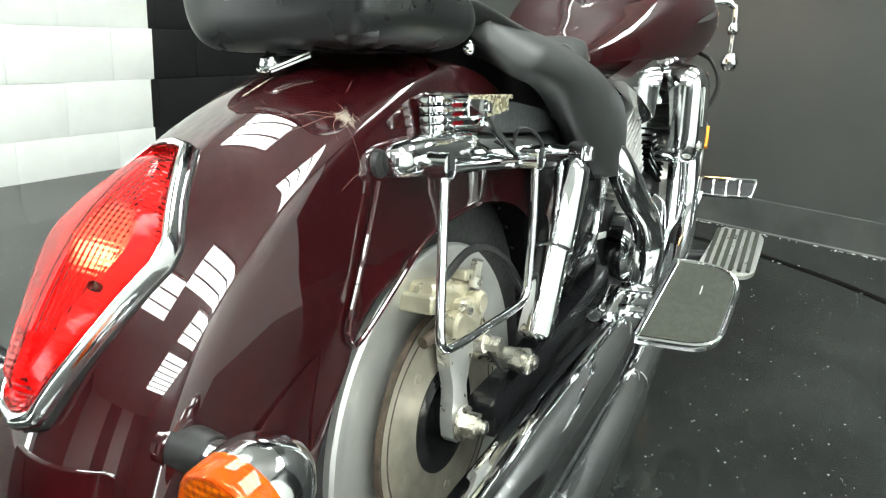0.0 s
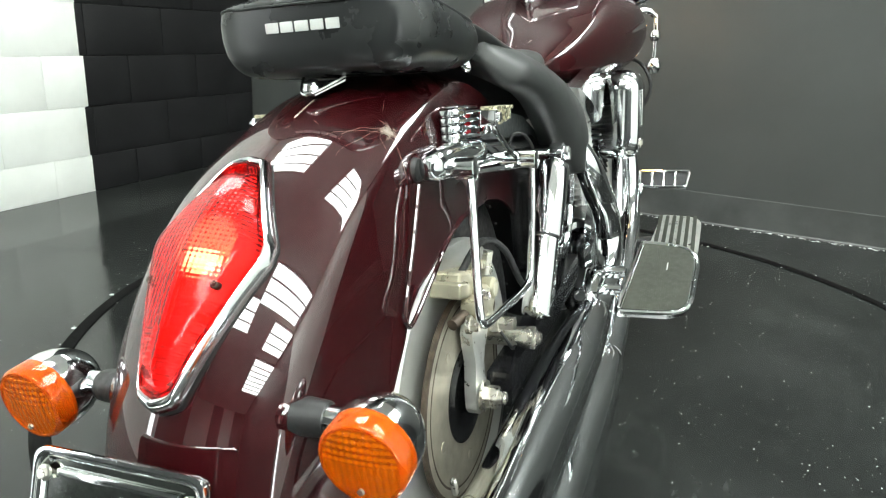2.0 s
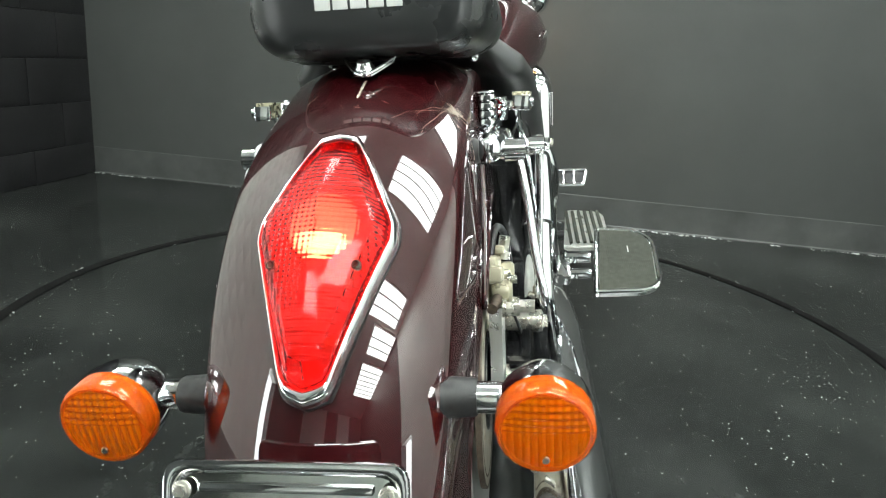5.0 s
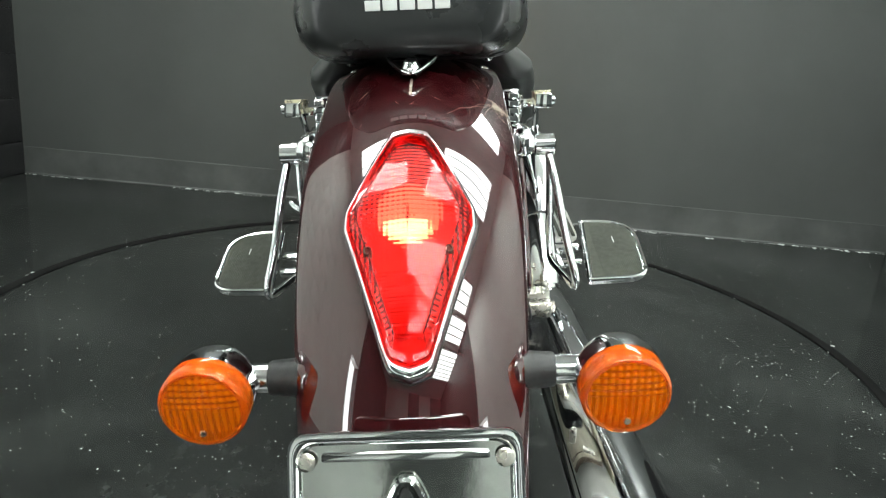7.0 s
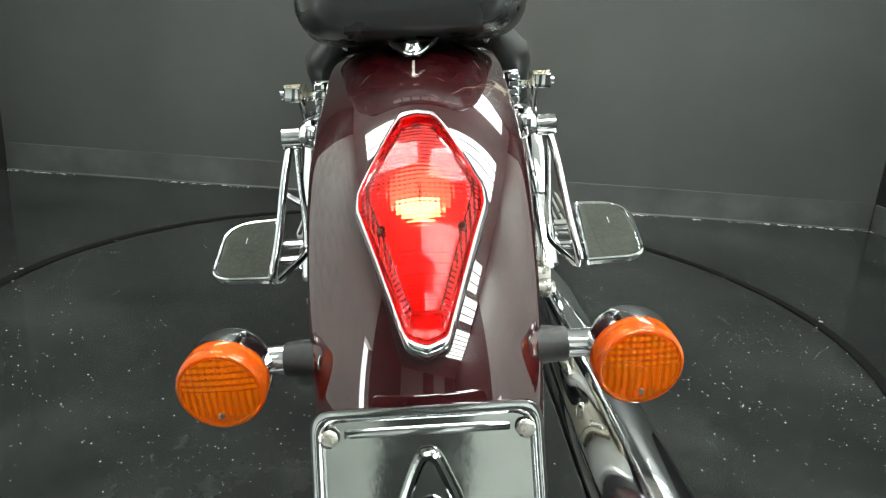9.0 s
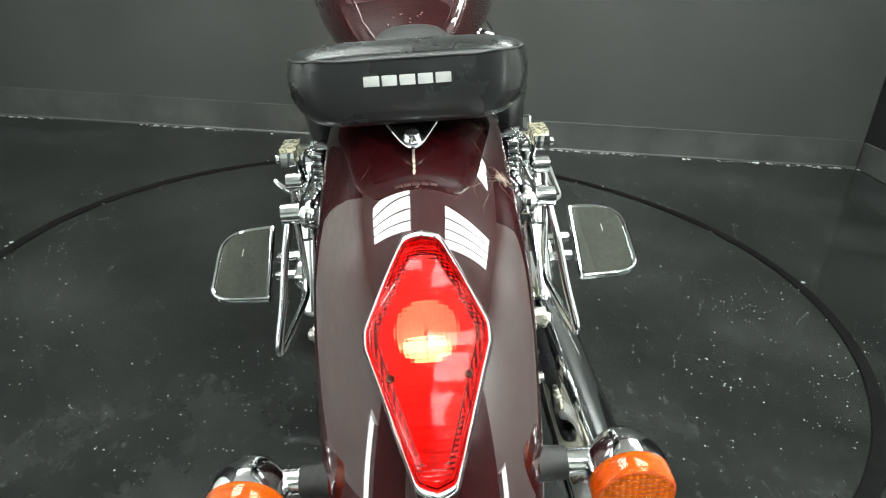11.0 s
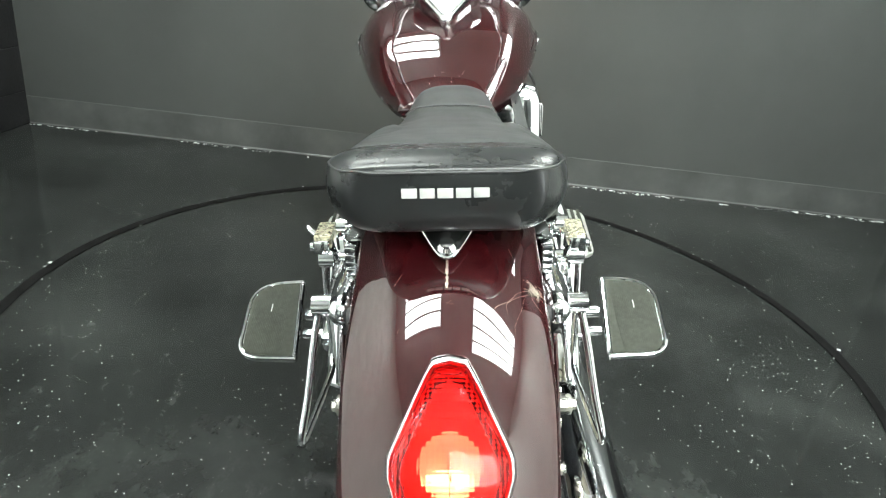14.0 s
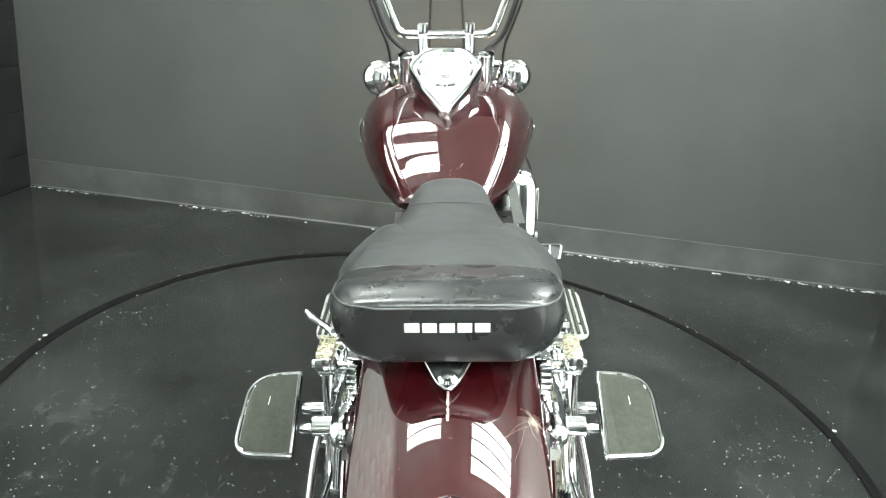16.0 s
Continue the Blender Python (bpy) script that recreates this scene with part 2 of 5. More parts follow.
def lathe(profile, at, way, n=40, cap=True, loop=False):
    """Turned shape: profile of (distance along way, radius), from the place at."""
    at, way = Vector(at), Vector(way).normalized()
    a = way.orthogonal().normalized()
    b = way.cross(a)
    return loft([[at + way * h + max(r, 1e-4) * (math.cos(2 * math.pi * j / n) * a + math.sin(2 * math.pi * j / n) * b) for j in range(n)] for h, r in profile], cap, loop)


def block(size, m=Matrix(), bevel=0.003, segments=2):
    """A box with rounded edges, at the pose m."""
    bm = bmesh.new()
    bmesh.ops.create_cube(bm, size=1.0, matrix=m @ Matrix.Diagonal((*size, 1)))
    if bevel:
        bmesh.ops.bevel(bm, geom=bm.edges[:], offset=bevel, segments=segments, affect="EDGES", profile=0.6)
    return bm


def joined(*bms):
    """Several bmeshes as one."""
    out = bmesh.new()
    for b in bms:
        me = bpy.data.meshes.new("piece")
        b.to_mesh(me)
        b.free()
        out.from_mesh(me)
        bpy.data.meshes.remove(me)
    return out


def slab(outline, m, thick, bevel=0.002):
    """A plate of the outline (x, y), thick along local z, at the pose m."""
    bm = bmesh.new()
    f = bm.faces.new([bm.verts.new(m @ Vector((x, y, 0))) for x, y in outline])
    up = (m.to_3x3() @ Vector((0, 0, thick)))
    r = bmesh.ops.extrude_face_region(bm, geom=[f])
    bmesh.ops.translate(bm, vec=up, verts=[v for v in r["geom"] if isinstance(v, bmesh.types.BMVert)])
    if bevel:
        bmesh.ops.recalc_face_normals(bm, faces=bm.faces)
        edges = [e for e in bm.edges if e.calc_face_angle(0) > 1.0]
        bmesh.ops.bevel(bm, geom=edges, offset=bevel, segments=2, affect="EDGES")
    return bm


def rounded(corners, steps=6):
    """Outline of a polygon whose corners (x, y, radius) are rounded."""
    out = []
    n = len(corners)
    for i, (x, y, r) in enumerate(corners):
        p, q, o = Vector((x, y)), Vector(corners[i - 1][:2]), Vector(corners[(i + 1) % n][:2])
        if r <= 0:
            out.append((x, y))
            continue
        a, b = (q - p).normalized(), (o - p).normalized()
        d = r / math.tan(a.angle(b) / 2)
        s, e = p + a * d, p + b * d
        for k in range(steps + 1):
            t = k / steps
            out.append(tuple((1 - t) ** 2 * s + 2 * t * (1 - t) * p + t * t * e))
    return out


def resample(outline, n):
    """n even points round a closed outline."""
    p = [Vector(q) for q in outline]
    p.append(p[0])
    long = [0.0]
    for a, b in zip(p, p[1:]):
        long.append(long[-1] + (b - a).length)
    out, k = [], 0
    for i in range(n):
        d = long[-1] * i / n
        while long[k + 1] < d:
            k += 1
        out.append(tuple(p[k].lerp(p[k + 1], (d - long[k]) / (long[k + 1] - long[k] + 1e-9))))
    return out


# ---- the bay: floor, walls, ceiling ----


def structure(name, bm, mat, label="", smooth=False):
    ob = part(name, bm, mat, None, label, smooth)
    return tagged(ob, kind="structure")


def room_box(x0, x1, y0, y1, z0, z1, bevel=0.0):
    return block((x1 - x0, y1 - y0, z1 - z0), ROOM @ pose((x0 + x1) / 2, (y0 + y1) / 2, (z0 + z1) / 2), bevel)


structure("floor", room_box(-0.3, LONG + 0.3, -DEEP - 0.3, 0.3, -0.2, 0.0), FLOOR, "glossy dark grey epoxy floor with scuffs")
structure("wall_far", room_box(-0.3, LONG + 0.3, 0.0, 0.25, 0.0, HIGH), WALL, "smooth unseen wall section, dark grey for the reflections")
PAINTLINE = 1.145                             # where the block walls turn from black to white
wall_left = structure("wall_left", block((0.24, PAINTLINE + 0.2, HIGH), LEFT @ pose(-0.1245, 0.1 - PAINTLINE / 2, HIGH / 2), 0.0), DARKBLOCK, "painted block wall, white then black towards the corner")


def upright(x, thick, spans):
    """Pieces of a side wall: near and far distance from the far wall, foot and head."""
    return joined(*[block((thick, b - a, z1 - z0), ROOM @ pose(x, -(a + b) / 2, (z0 + z1) / 2), 0.0) for a, b, z0, z1 in spans])


# Unseen openings with glowing sheets, placed where the mirrored strips trace back to.
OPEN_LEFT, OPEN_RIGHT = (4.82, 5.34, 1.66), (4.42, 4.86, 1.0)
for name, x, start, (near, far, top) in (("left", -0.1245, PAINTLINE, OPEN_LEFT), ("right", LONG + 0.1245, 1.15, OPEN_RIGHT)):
    structure("wall_" + name + "_white", upright(x, 0.24, ((start, near, 0.0, HIGH), (near, far, top, HIGH))), WHITEBLOCK, "unseen wall section, white for the reflections beside a narrow opening")
    # Unseen past the opening; the dark colour stands in for the bay's unlit end.
    structure("wall_" + name + "_grey", upright(x, 0.24, ((far, DEEP, 0.0, HIGH),)), WALL, "unseen wall section, dark grey for the reflections")
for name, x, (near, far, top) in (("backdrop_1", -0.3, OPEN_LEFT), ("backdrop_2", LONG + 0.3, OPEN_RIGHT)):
    structure(name, block((0.02, far - near + 0.02, top + 0.02), ROOM @ pose(x, -(near + far) / 2, top / 2), 0.0), OPENING_GLOW, "glowing sheet beyond an unseen side opening")
structure("wall_right", room_box(LONG, LONG + 0.25, -1.15, 0.0, 0.0, HIGH), DARKBLOCK, "black painted wall")
# Unseen back wall, light and dark by turns only to shape plate and chrome reflections.
for name, x0, x1, mat, tag in (("wall_back_1", -0.3, 1.85, WHITEBLOCK, "unseen wall section, white for the reflections"), ("wall_back_2", 1.85, 2.7, WALL, "unseen wall section, dark grey for the reflections"), ("wall_back_3", 2.7, 3.6, WHITEBLOCK, "unseen wall section, white for the reflections"), ("wall_back_4", 3.6, LONG + 0.3, WALL, "unseen wall section, dark grey for the reflections")):
    structure(name, room_box(x0, x1, -DEEP - 0.25, -DEEP, 0.0, HIGH), mat, tag)
structure("ceiling", room_box(-0.3, LONG + 0.3, -DEEP - 0.3, 0.3, HIGH, HIGH + 0.15), CEILING, "plain off-white ceiling")


def kerb_strip(m, long):
    """Low footing with a sloped top edge, along local x."""
    outline = [(0.0, 0.0), (0.0, 0.142), (0.0012, 0.1416), (0.002, 0.139), (0.004, 0.006), (0.008, 0.0)]
    rings = []
    n = 40
    for i in range(n + 1):
        w = 0.002 * noise.noise((i * 0.6, 3.1, 0))
        rings.append([m @ Vector((long * i / n, -y + (w if y > 0 else 0), z)) for y, z in outline])
    return loft(rings)


structure("baseboard_right", room_box(LONG - 0.012, LONG - 0.001, -1.15, -0.03, 0.002, 0.14, 0.003), KERB, "low dark grey footing")
structure("baseboard", kerb_strip(ROOM, LONG), KERB, "low dark grey concrete footing along the wall")

# Turntable that the motorcycle stands on
HUB, RING = (-0.05, 0.992), 1.233
structure("turntable_floor", lathe([(-0.05, RING - 0.02), (0.003, RING - 0.02), (0.006, RING - 0.023), (0.006, 0.5), (0.006, 0.0)], (*HUB, 0), (0, 0, 1), 160), FLOOR, "round turntable plate with dark grey coating", True)
structure("turntable_seal", lathe([(-0.03, RING - 0.021), (0.009, RING - 0.021), (0.011, RING - 0.012), (0.011, RING + 0.008), (0.003, RING + 0.016), (-0.03, RING + 0.016)], (*HUB, 0), (0, 0, 1), 160, False, True), SEAL, "black rubber seal ring round the turntable", True)

# White chips strewn over the coating
rng = random.Random(4)


def chips(count, place, size):
    bm = bmesh.new()
    for _ in range(count):
        x, y, z = place()
        r = size * rng.choice((0.4, 0.5, 0.6, 0.8, 1.0, 1.7))
        turn, k, long = rng.random() * 6.3, rng.choice((4, 5, 6)), rng.uniform(0.4, 1.0)
        tilt = rng.uniform(-0.4, 0.4)
        ring = []
        for j in range(k):
            a = 6.283 * j / k
            u, v = r * math.cos(a) * rng.uniform(0.7, 1.2), r * long * math.sin(a) * rng.uniform(0.7, 1.2)
            ring.append(bm.verts.new((x + u * math.cos(turn) - v * math.sin(turn), y + u * math.sin(turn) + v * math.cos(turn), z + 0.0004 + abs(u) * tilt * 0.2)))
        top = bm.verts.new((x, y, z + 0.001 + 0.12 * r))
        for j in range(k):
            bm.faces.new((ring[j], ring[(j + 1) % k], top))
    return bm


def on_floor():
    while True:
        x, y = rng.uniform(-1.9, 2.2), rng.uniform(-0.6, 2.5)
        if rng.random() < 0.05:               # an even strewing beside the silencers
            x, y = rng.uniform(0.2, 1.2), rng.uniform(-0.1, 1.5)
            if math.hypot(x - HUB[0], y - HUB[1]) < RING - 0.04:
                return x, y, 0.006
        near = math.hypot(x - HUB[0], y - HUB[1])
        if noise.noise((x * 1.3, y * 1.3, 7)) + 0.7 * noise.noise((x * 5, y * 5, 2)) + rng.uniform(-0.3, 0.3) > (-0.02 if x > 0.25 else 0.2) + 0.16 * (y - 0.7) and abs(near - RING) > 0.03:
            return x, y, 0.006 if near < RING else 0.0


def on_kerb():
    u = rng.random() ** 0.8 * LONG
    while noise.noise((u * 2.2, 1.7, 3)) + rng.uniform(-0.4, 0.4) < 0.05:
        u = rng.random() * LONG
    p = ROOM @ Vector((u, -0.028 - rng.random() ** 2 * 0.03, 0.0))
    return p.x, p.y, 0.0005


def on_seal():
    a = rng.uniform(-0.6, 3.9)
    r = RING + rng.choice((-0.022, 0.018)) + rng.uniform(-0.006, 0.006)
    return HUB[0] + r * math.cos(a), HUB[1] + r * math.sin(a), 0.007


tagged(part("floor_chips", chips(6000, on_floor, 0.00125), FLAKE), "white paint flakes strewn over the dark floor", "paint flakes", kind="stuff")
tagged(part("kerb_chips", chips(280, on_kerb, 0.007), FLAKE), "white flakes and drops along the foot of the wall", "paint flakes", kind="stuff")
tagged(part("seal_chips", chips(70, on_seal, 0.005), FLAKE), "white flakes caught along the turntable seal", "paint flakes", kind="stuff")

# Ceiling lamps
LAMPS = [(-1.25, 2.24, 1.4, 0.32), (1.3, 2.2, 1.1, 0.92), (-1.2, 0.54, 1.2, 0.8), (1.03, 0.14, 1.42, 0.86), (0.95, -1.83, 1.7, 0.72), (1.45, -2.75, 1.0, 0.75), (-0.5, -2.45, 1.1, 0.75), (1.4, -4.15, 1.1, 1.4)]


def ceiling_lamp(x, y, long, deep):
    lamp = new("ceiling_lamp")
    lamp.matrix_world = pose(x, y, HIGH, 0, 0, -2.6)
    count = max(2, round(deep / 0.215))
    pitch = deep / count
    part("housing", block((long + 0.04, deep, 0.06), pose(0, 0, -0.031), 0.006), LIGHTBOX, lamp)
    for k in [i - (count - 1) / 2 for i in range(count)]:
        part("light_strip", block((long, pitch - 0.03, 0.03), pose(0, k * pitch, -0.072), 0.008), TUBES, lamp, "lit white diffuser strip")
    for k in [i - count / 2 + 1 for i in range(count - 1)]:
        part("divider", block((long, 0.028, 0.04), pose(0, k * pitch, -0.078), 0.004), LIGHTBOX, lamp)
    return tagged(lamp, "white ceiling lamp with lit strips", "ceiling lamp", "ceiling lamps")


for x, y, long, deep in LAMPS:
    ceiling_lamp(x, y, long, deep)

# ---- the motorcycle, leaning on its stand ----
AXLE = 0.335
bike = new("motorcycle")
bike.matrix_world = pose(0, 0, 0, 0, -7.0, 0)
tagged(bike, "maroon and chrome cruiser motorcycle leaning on its side stand", "motorcycle")


def on_arc(x, deg, r):
    """Point at a sideways place, degrees behind the top, and a distance from the rear axle."""
    a = radians(deg)
    return Vector((x, -r * math.sin(a), AXLE + r * math.cos(a)))


def lerp(table, x):
    """Smooth values between the rows of a table."""
    x = min(max(x, table[0][0]), table[-1][0])
    n = len(table)
    k = next(i for i in range(n - 1) if x <= table[i + 1][0])
    a, b = table[k], table[k + 1]
    o, e = table[max(k - 1, 0)], table[min(k + 2, n - 1)]
    h = b[0] - a[0]
    t = (x - a[0]) / h
    out = []
    for c in range(1, len(a)):
        s0 = (b[c] - o[c]) / (b[0] - o[0]) * h
        s1 = (e[c] - a[c]) / (e[0] - a[0]) * h
        out.append(a[c] * (2 * t ** 3 - 3 * t * t + 1) + s0 * (t ** 3 - 2 * t * t + t) + b[c] * (3 * t * t - 2 * t ** 3) + s1 * (t ** 3 - t * t))
    return out


# degrees: half width, crown radius, skirt radius
FENDER = [(-62, 0.105, 0.418, 0.33), (-30, 0.112, 0.425, 0.27), (-10, 0.114, 0.4225, 0.245), (0, 0.114, 0.4185, 0.238), (10, 0.115, 0.4148, 0.235), (20, 0.1155, 0.4135, 0.233), (28, 0.116, 0.4152, 0.234), (37, 0.116, 0.4198, 0.246), (44, 0.115, 0.422, 0.248), (52, 0.113, 0.425, 0.24), (66, 0.1085, 0.432, 0.241), (78, 0.104, 0.437, 0.244), (105, 0.098, 0.449, 0.25)]


DROP = [(-62, 0.019), (-8, 0.019), (4, 0.026), (18, 0.037), (105, 0.037)]    # fall from crown to shoulder


def fender_r(x, deg):
    """Domed crown that falls to a shoulder, then the steep side."""
    w, crown, _ = lerp(FENDER, deg)
    xs = 0.9 * w
    fall = lerp(DROP, deg)[0]
    big = (xs * xs + fall * fall) / (2 * fall)
    q = min(abs(x), xs)
    return crown - big + math.sqrt(big * big - q * q) - max(0.0, abs(x) - xs) * 5


def fender_rows():
    rows = []
    for i in range(181):
        deg = -62 + 167 * i / 180
        w, crown, skirt = lerp(FENDER, deg)
        xs, shoulder = 0.9 * w, crown - lerp(DROP, deg)[0]
        half = [(w - 0.004, skirt - 0.001), (w + 0.0015, skirt + 0.001), (w + 0.002, skirt + 0.006), (w, skirt + 0.012)]
        tip = Vector((xs + 0.002, shoulder - 0.011))
        for f in (0.25, 0.5, 0.75):
            half.append((w + (tip.x - w) * f ** 1.6, skirt + 0.012 + (tip.y - skirt - 0.012) * f))
        end = Vector((xs - 0.009, fender_r(xs - 0.009, deg)))
        for k in range(6):
            f = k / 5
            q = (1 - f) ** 2 * tip + 2 * f * (1 - f) * Vector((xs + 0.0005, shoulder + 0.0005)) + f * f * end
            half.append((q.x, q.y))
        for k in range(1, 13):
            x = end.x * (1 - k / 12)
            half.append((x, fender_r(x, deg)))
        row = [(x, r) for x, r in half] + [(-x, r) for x, r in reversed(half[:-1])]
        rows.append([on_arc(x, deg, r) for x, r in row])
    return rows


fender = part("rear_fender", sheet(fender_rows()), PAINT, bike, "glossy maroon rear mudguard with scratches", sharp=60)
fender.modifiers.new("thick", "SOLIDIFY").thickness = 0.003

# Rear wheel
wheel = part("rear_wheel", lathe([(-0.07, 0.0), (-0.07, 0.05), (-0.03, 0.06), (-0.03, 0.15), (-0.075, 0.19), (-0.085, 0.2), (-0.08, 0.206), (0.088, 0.206), (0.096, 0.207), (0.1, 0.204), (0.0995, 0.196), (0.096, 0.188), (0.0955, 0.182), (0.092, 0.165), (0.088, 0.14), (0.084, 0.1), (0.084, 0.06), (0.09, 0.052), (0.09, 0.0)], (0, 0, AXLE), (1, 0, 0), 96), RIM, bike, "dull polished alloy wheel rim")
side = [(0.088, 0.205), (0.091, 0.222), (0.089, 0.25), (0.084, 0.275), (0.074, 0.297), (0.055, 0.314), (0.03, 0.323), (0.0, 0.326)]
tyre = part("tyre", lathe(side + [(-a, r) for a, r in reversed(side)], (0, 0, AXLE), (1, 0, 0), 96, False, True), RUBBER, wheel, "worn black road tyre")
for k in range(44):
    a = 2 * math.pi * k / 44
    for s in (-1, 1):
        line = []
        for u in range(5):
            f = u / 4
            x = s * (0.02 + 0.058 * f)
            r = 0.327 - 0.0062 * (x / 0.04) ** 2 - 0.002 * (abs(x) > 0.06)
            b = a + 0.10 * f + (0.07 if s > 0 else 0)
            line.append((x, -r * math.sin(b), AXLE + r * math.cos(b)))
        part("tread_groove", tube(line, [0.0016, 0.0032, 0.0022], 6, 2), BLACK, tyre)

# Brake disc, caliper, axle
disc = part("brake_disc", lathe([(0.1, 0.064), (0.1, 0.137), (0.106, 0.137), (0.106, 0.064)], (0, 0, AXLE), (1, 0, 0), 72, False, True), DISC, bike, "worn steel brake disc")
part("disc_edge", lathe([(0.0995, 0.1355), (0.0995, 0.139), (0.1065, 0.139), (0.1065, 0.1355)], (0, 0, AXLE), (1, 0, 0), 72, False, True), RUST, disc, "rusty outer edge")
part("disc_step", lathe([(0.106, 0.122), (0.1066, 0.123), (0.1066, 0.1242), (0.106, 0.125)], (0, 0, AXLE), (1, 0, 0), 72, False, True), RUST, disc, "rust-brown wear line")
part("disc_carrier", lathe([(0.08, 0.0), (0.08, 0.05), (0.098, 0.066), (0.1075, 0.066), (0.1085, 0.05), (0.095, 0.04), (0.095, 0.0)], (0, 0, AXLE), (1, 0, 0), 48), GLOSS, disc)
for k in range(5):
    b = radians(35 + 72 * k)
    part("disc_rivet", lathe([(0, 0.0075), (0.0012, 0.0075), (0.0016, 0.006), (0.001, 0.0045), (0.001, 0)], (0.1055, 0.094 * math.sin(b), AXLE + 0.094 * math.cos(b)), (1, 0, 0), 18), DISC, disc)

caliper = part("brake_caliper", joined(
    block((0.044, 0.1, 0.034), pose(0.105, -0.005, 0.491, -14, 0, 0), 0.009, 3),
    block((0.03, 0.058, 0.044), pose(0.126, 0.012, 0.462, -14, 0, 0), 0.010, 3),
    block((0.02, 0.03, 0.012), pose(0.122, 0.025, 0.507, -14, 0, 0), 0.004, 3),
    block((0.05, 0.035, 0.02), pose(0.108, -0.052, 0.498, -14, 0, 0), 0.006, 3),
    lathe([(0, 0.017), (0.02, 0.017), (0.024, 0.013)], (0.118, -0.018, 0.463), (1, 0, 0), 20),
    lathe([(0, 0.015), (0.018, 0.015), (0.022, 0.011)], (0.122, 0.03, 0.474), (1, 0, 0), 20)), CALIPER, bike, "gold-grey cast brake caliper")
for x, y, z, r, h, way in ((0.128, 0.036, 0.492, 0.0075, 0.03, (0.15, 0.15, 1)), (0.136, -0.01, 0.478, 0.006, 0.012, (1, 0, 0)), (0.13, -0.045, 0.452, 0.0085, 0.014, (1, 0, 0)), (0.14, 0.022, 0.43, 0.0095, 0.03, (1, 0, 0)), (0.122, -0.05, 0.498, 0.005, 0.01, (0, -1, 0.3))):
    part("caliper_bolt", joined(lathe([(0, r * 1.35), (h * 0.35, r * 1.35)], (x, y, z), way, 16), lathe([(h * 0.3, r), (h, r), (h, r * 0.4)], (x, y, z), way, 6)), BOLT, caliper)
part("rusty_pin", lathe([(0, 0.007), (0.03, 0.007), (0.034, 0.004)], (0.118, -0.065, 0.458), (0.2, 1, 0.1), 14), RUST, caliper, "rust-brown slide pin")
part("caliper_arm", loft([[Vector((x, y, z)) for x, y, z in ((0.112, c - w, h), (0.128, c - w, h), (0.131, c, h + 0.001), (0.128, c + w, h), (0.112, c + w, h))] for h, c, w in ((0.446, 0.012, 0.03), (0.43, 0.01, 0.036), (0.412, 0.006, 0.03), (0.395, 0.002, 0.021), (0.375, -0.001, 0.0165), (0.355, -0.002, 0.019), (0.34, 0.0, 0.022), (0.322, 0.0, 0.02), (0.312, 0.0, 0.011))]), STEEL, bike, "cast alloy torque arm")
part("axle_nut", joined(lathe([(0, 0.021), (0.004, 0.021)], (0.131, -0.003, AXLE), (1, 0, 0), 24), lathe([(0.004, 0.0155), (0.02, 0.0155), (0.021, 0.0135)], (0.131, -0.003, AXLE), (1, 0, 0), 6), lathe([(0.02, 0.0085), (0.03, 0.0085), (0.032, 0.006)], (0.131, -0.003, AXLE), (1, 0, 0), 18)), BOLT, bike, "zinc axle nut")
for s in (-1, 1):
    part("swingarm", loft([[Vector((s * (0.146 + dx), y, z + dz)) for dx, dz in ((-0.016, -0.024), (0.016, -0.024), (0.018, 0.0), (0.016, 0.024), (-0.016, 0.024), (-0.018, 0.0))] for y, z in ((0.02, 0.335), (0.12, 0.338), (0.25, 0.345), (0.5, 0.36))]), GLOSS, bike, "black enamel swingarm")
part("brake_hose", tube([(0.115, -0.03, 0.505), (0.12, 0.05, 0.53), (0.13, 0.12, 0.5), (0.135, 0.2, 0.42), (0.13, 0.32, 0.4)], 0.005, 10), HOSE, bike)
part("sensor_wire", tube([(0.135, 0.025, 0.435), (0.145, 0.05, 0.40), (0.15, 0.075, 0.37), (0.14, 0.12, 0.36)], 0.0022, 8), HOSE, bike)
part("inner_guard", sheet([[on_arc(x, d, 0.375 - 0.02 * (abs(x) > 0.09)) for x in (-0.1, -0.05, 0, 0.05, 0.1)] for d in range(-95, -25, 7)]), BLACK, bike)

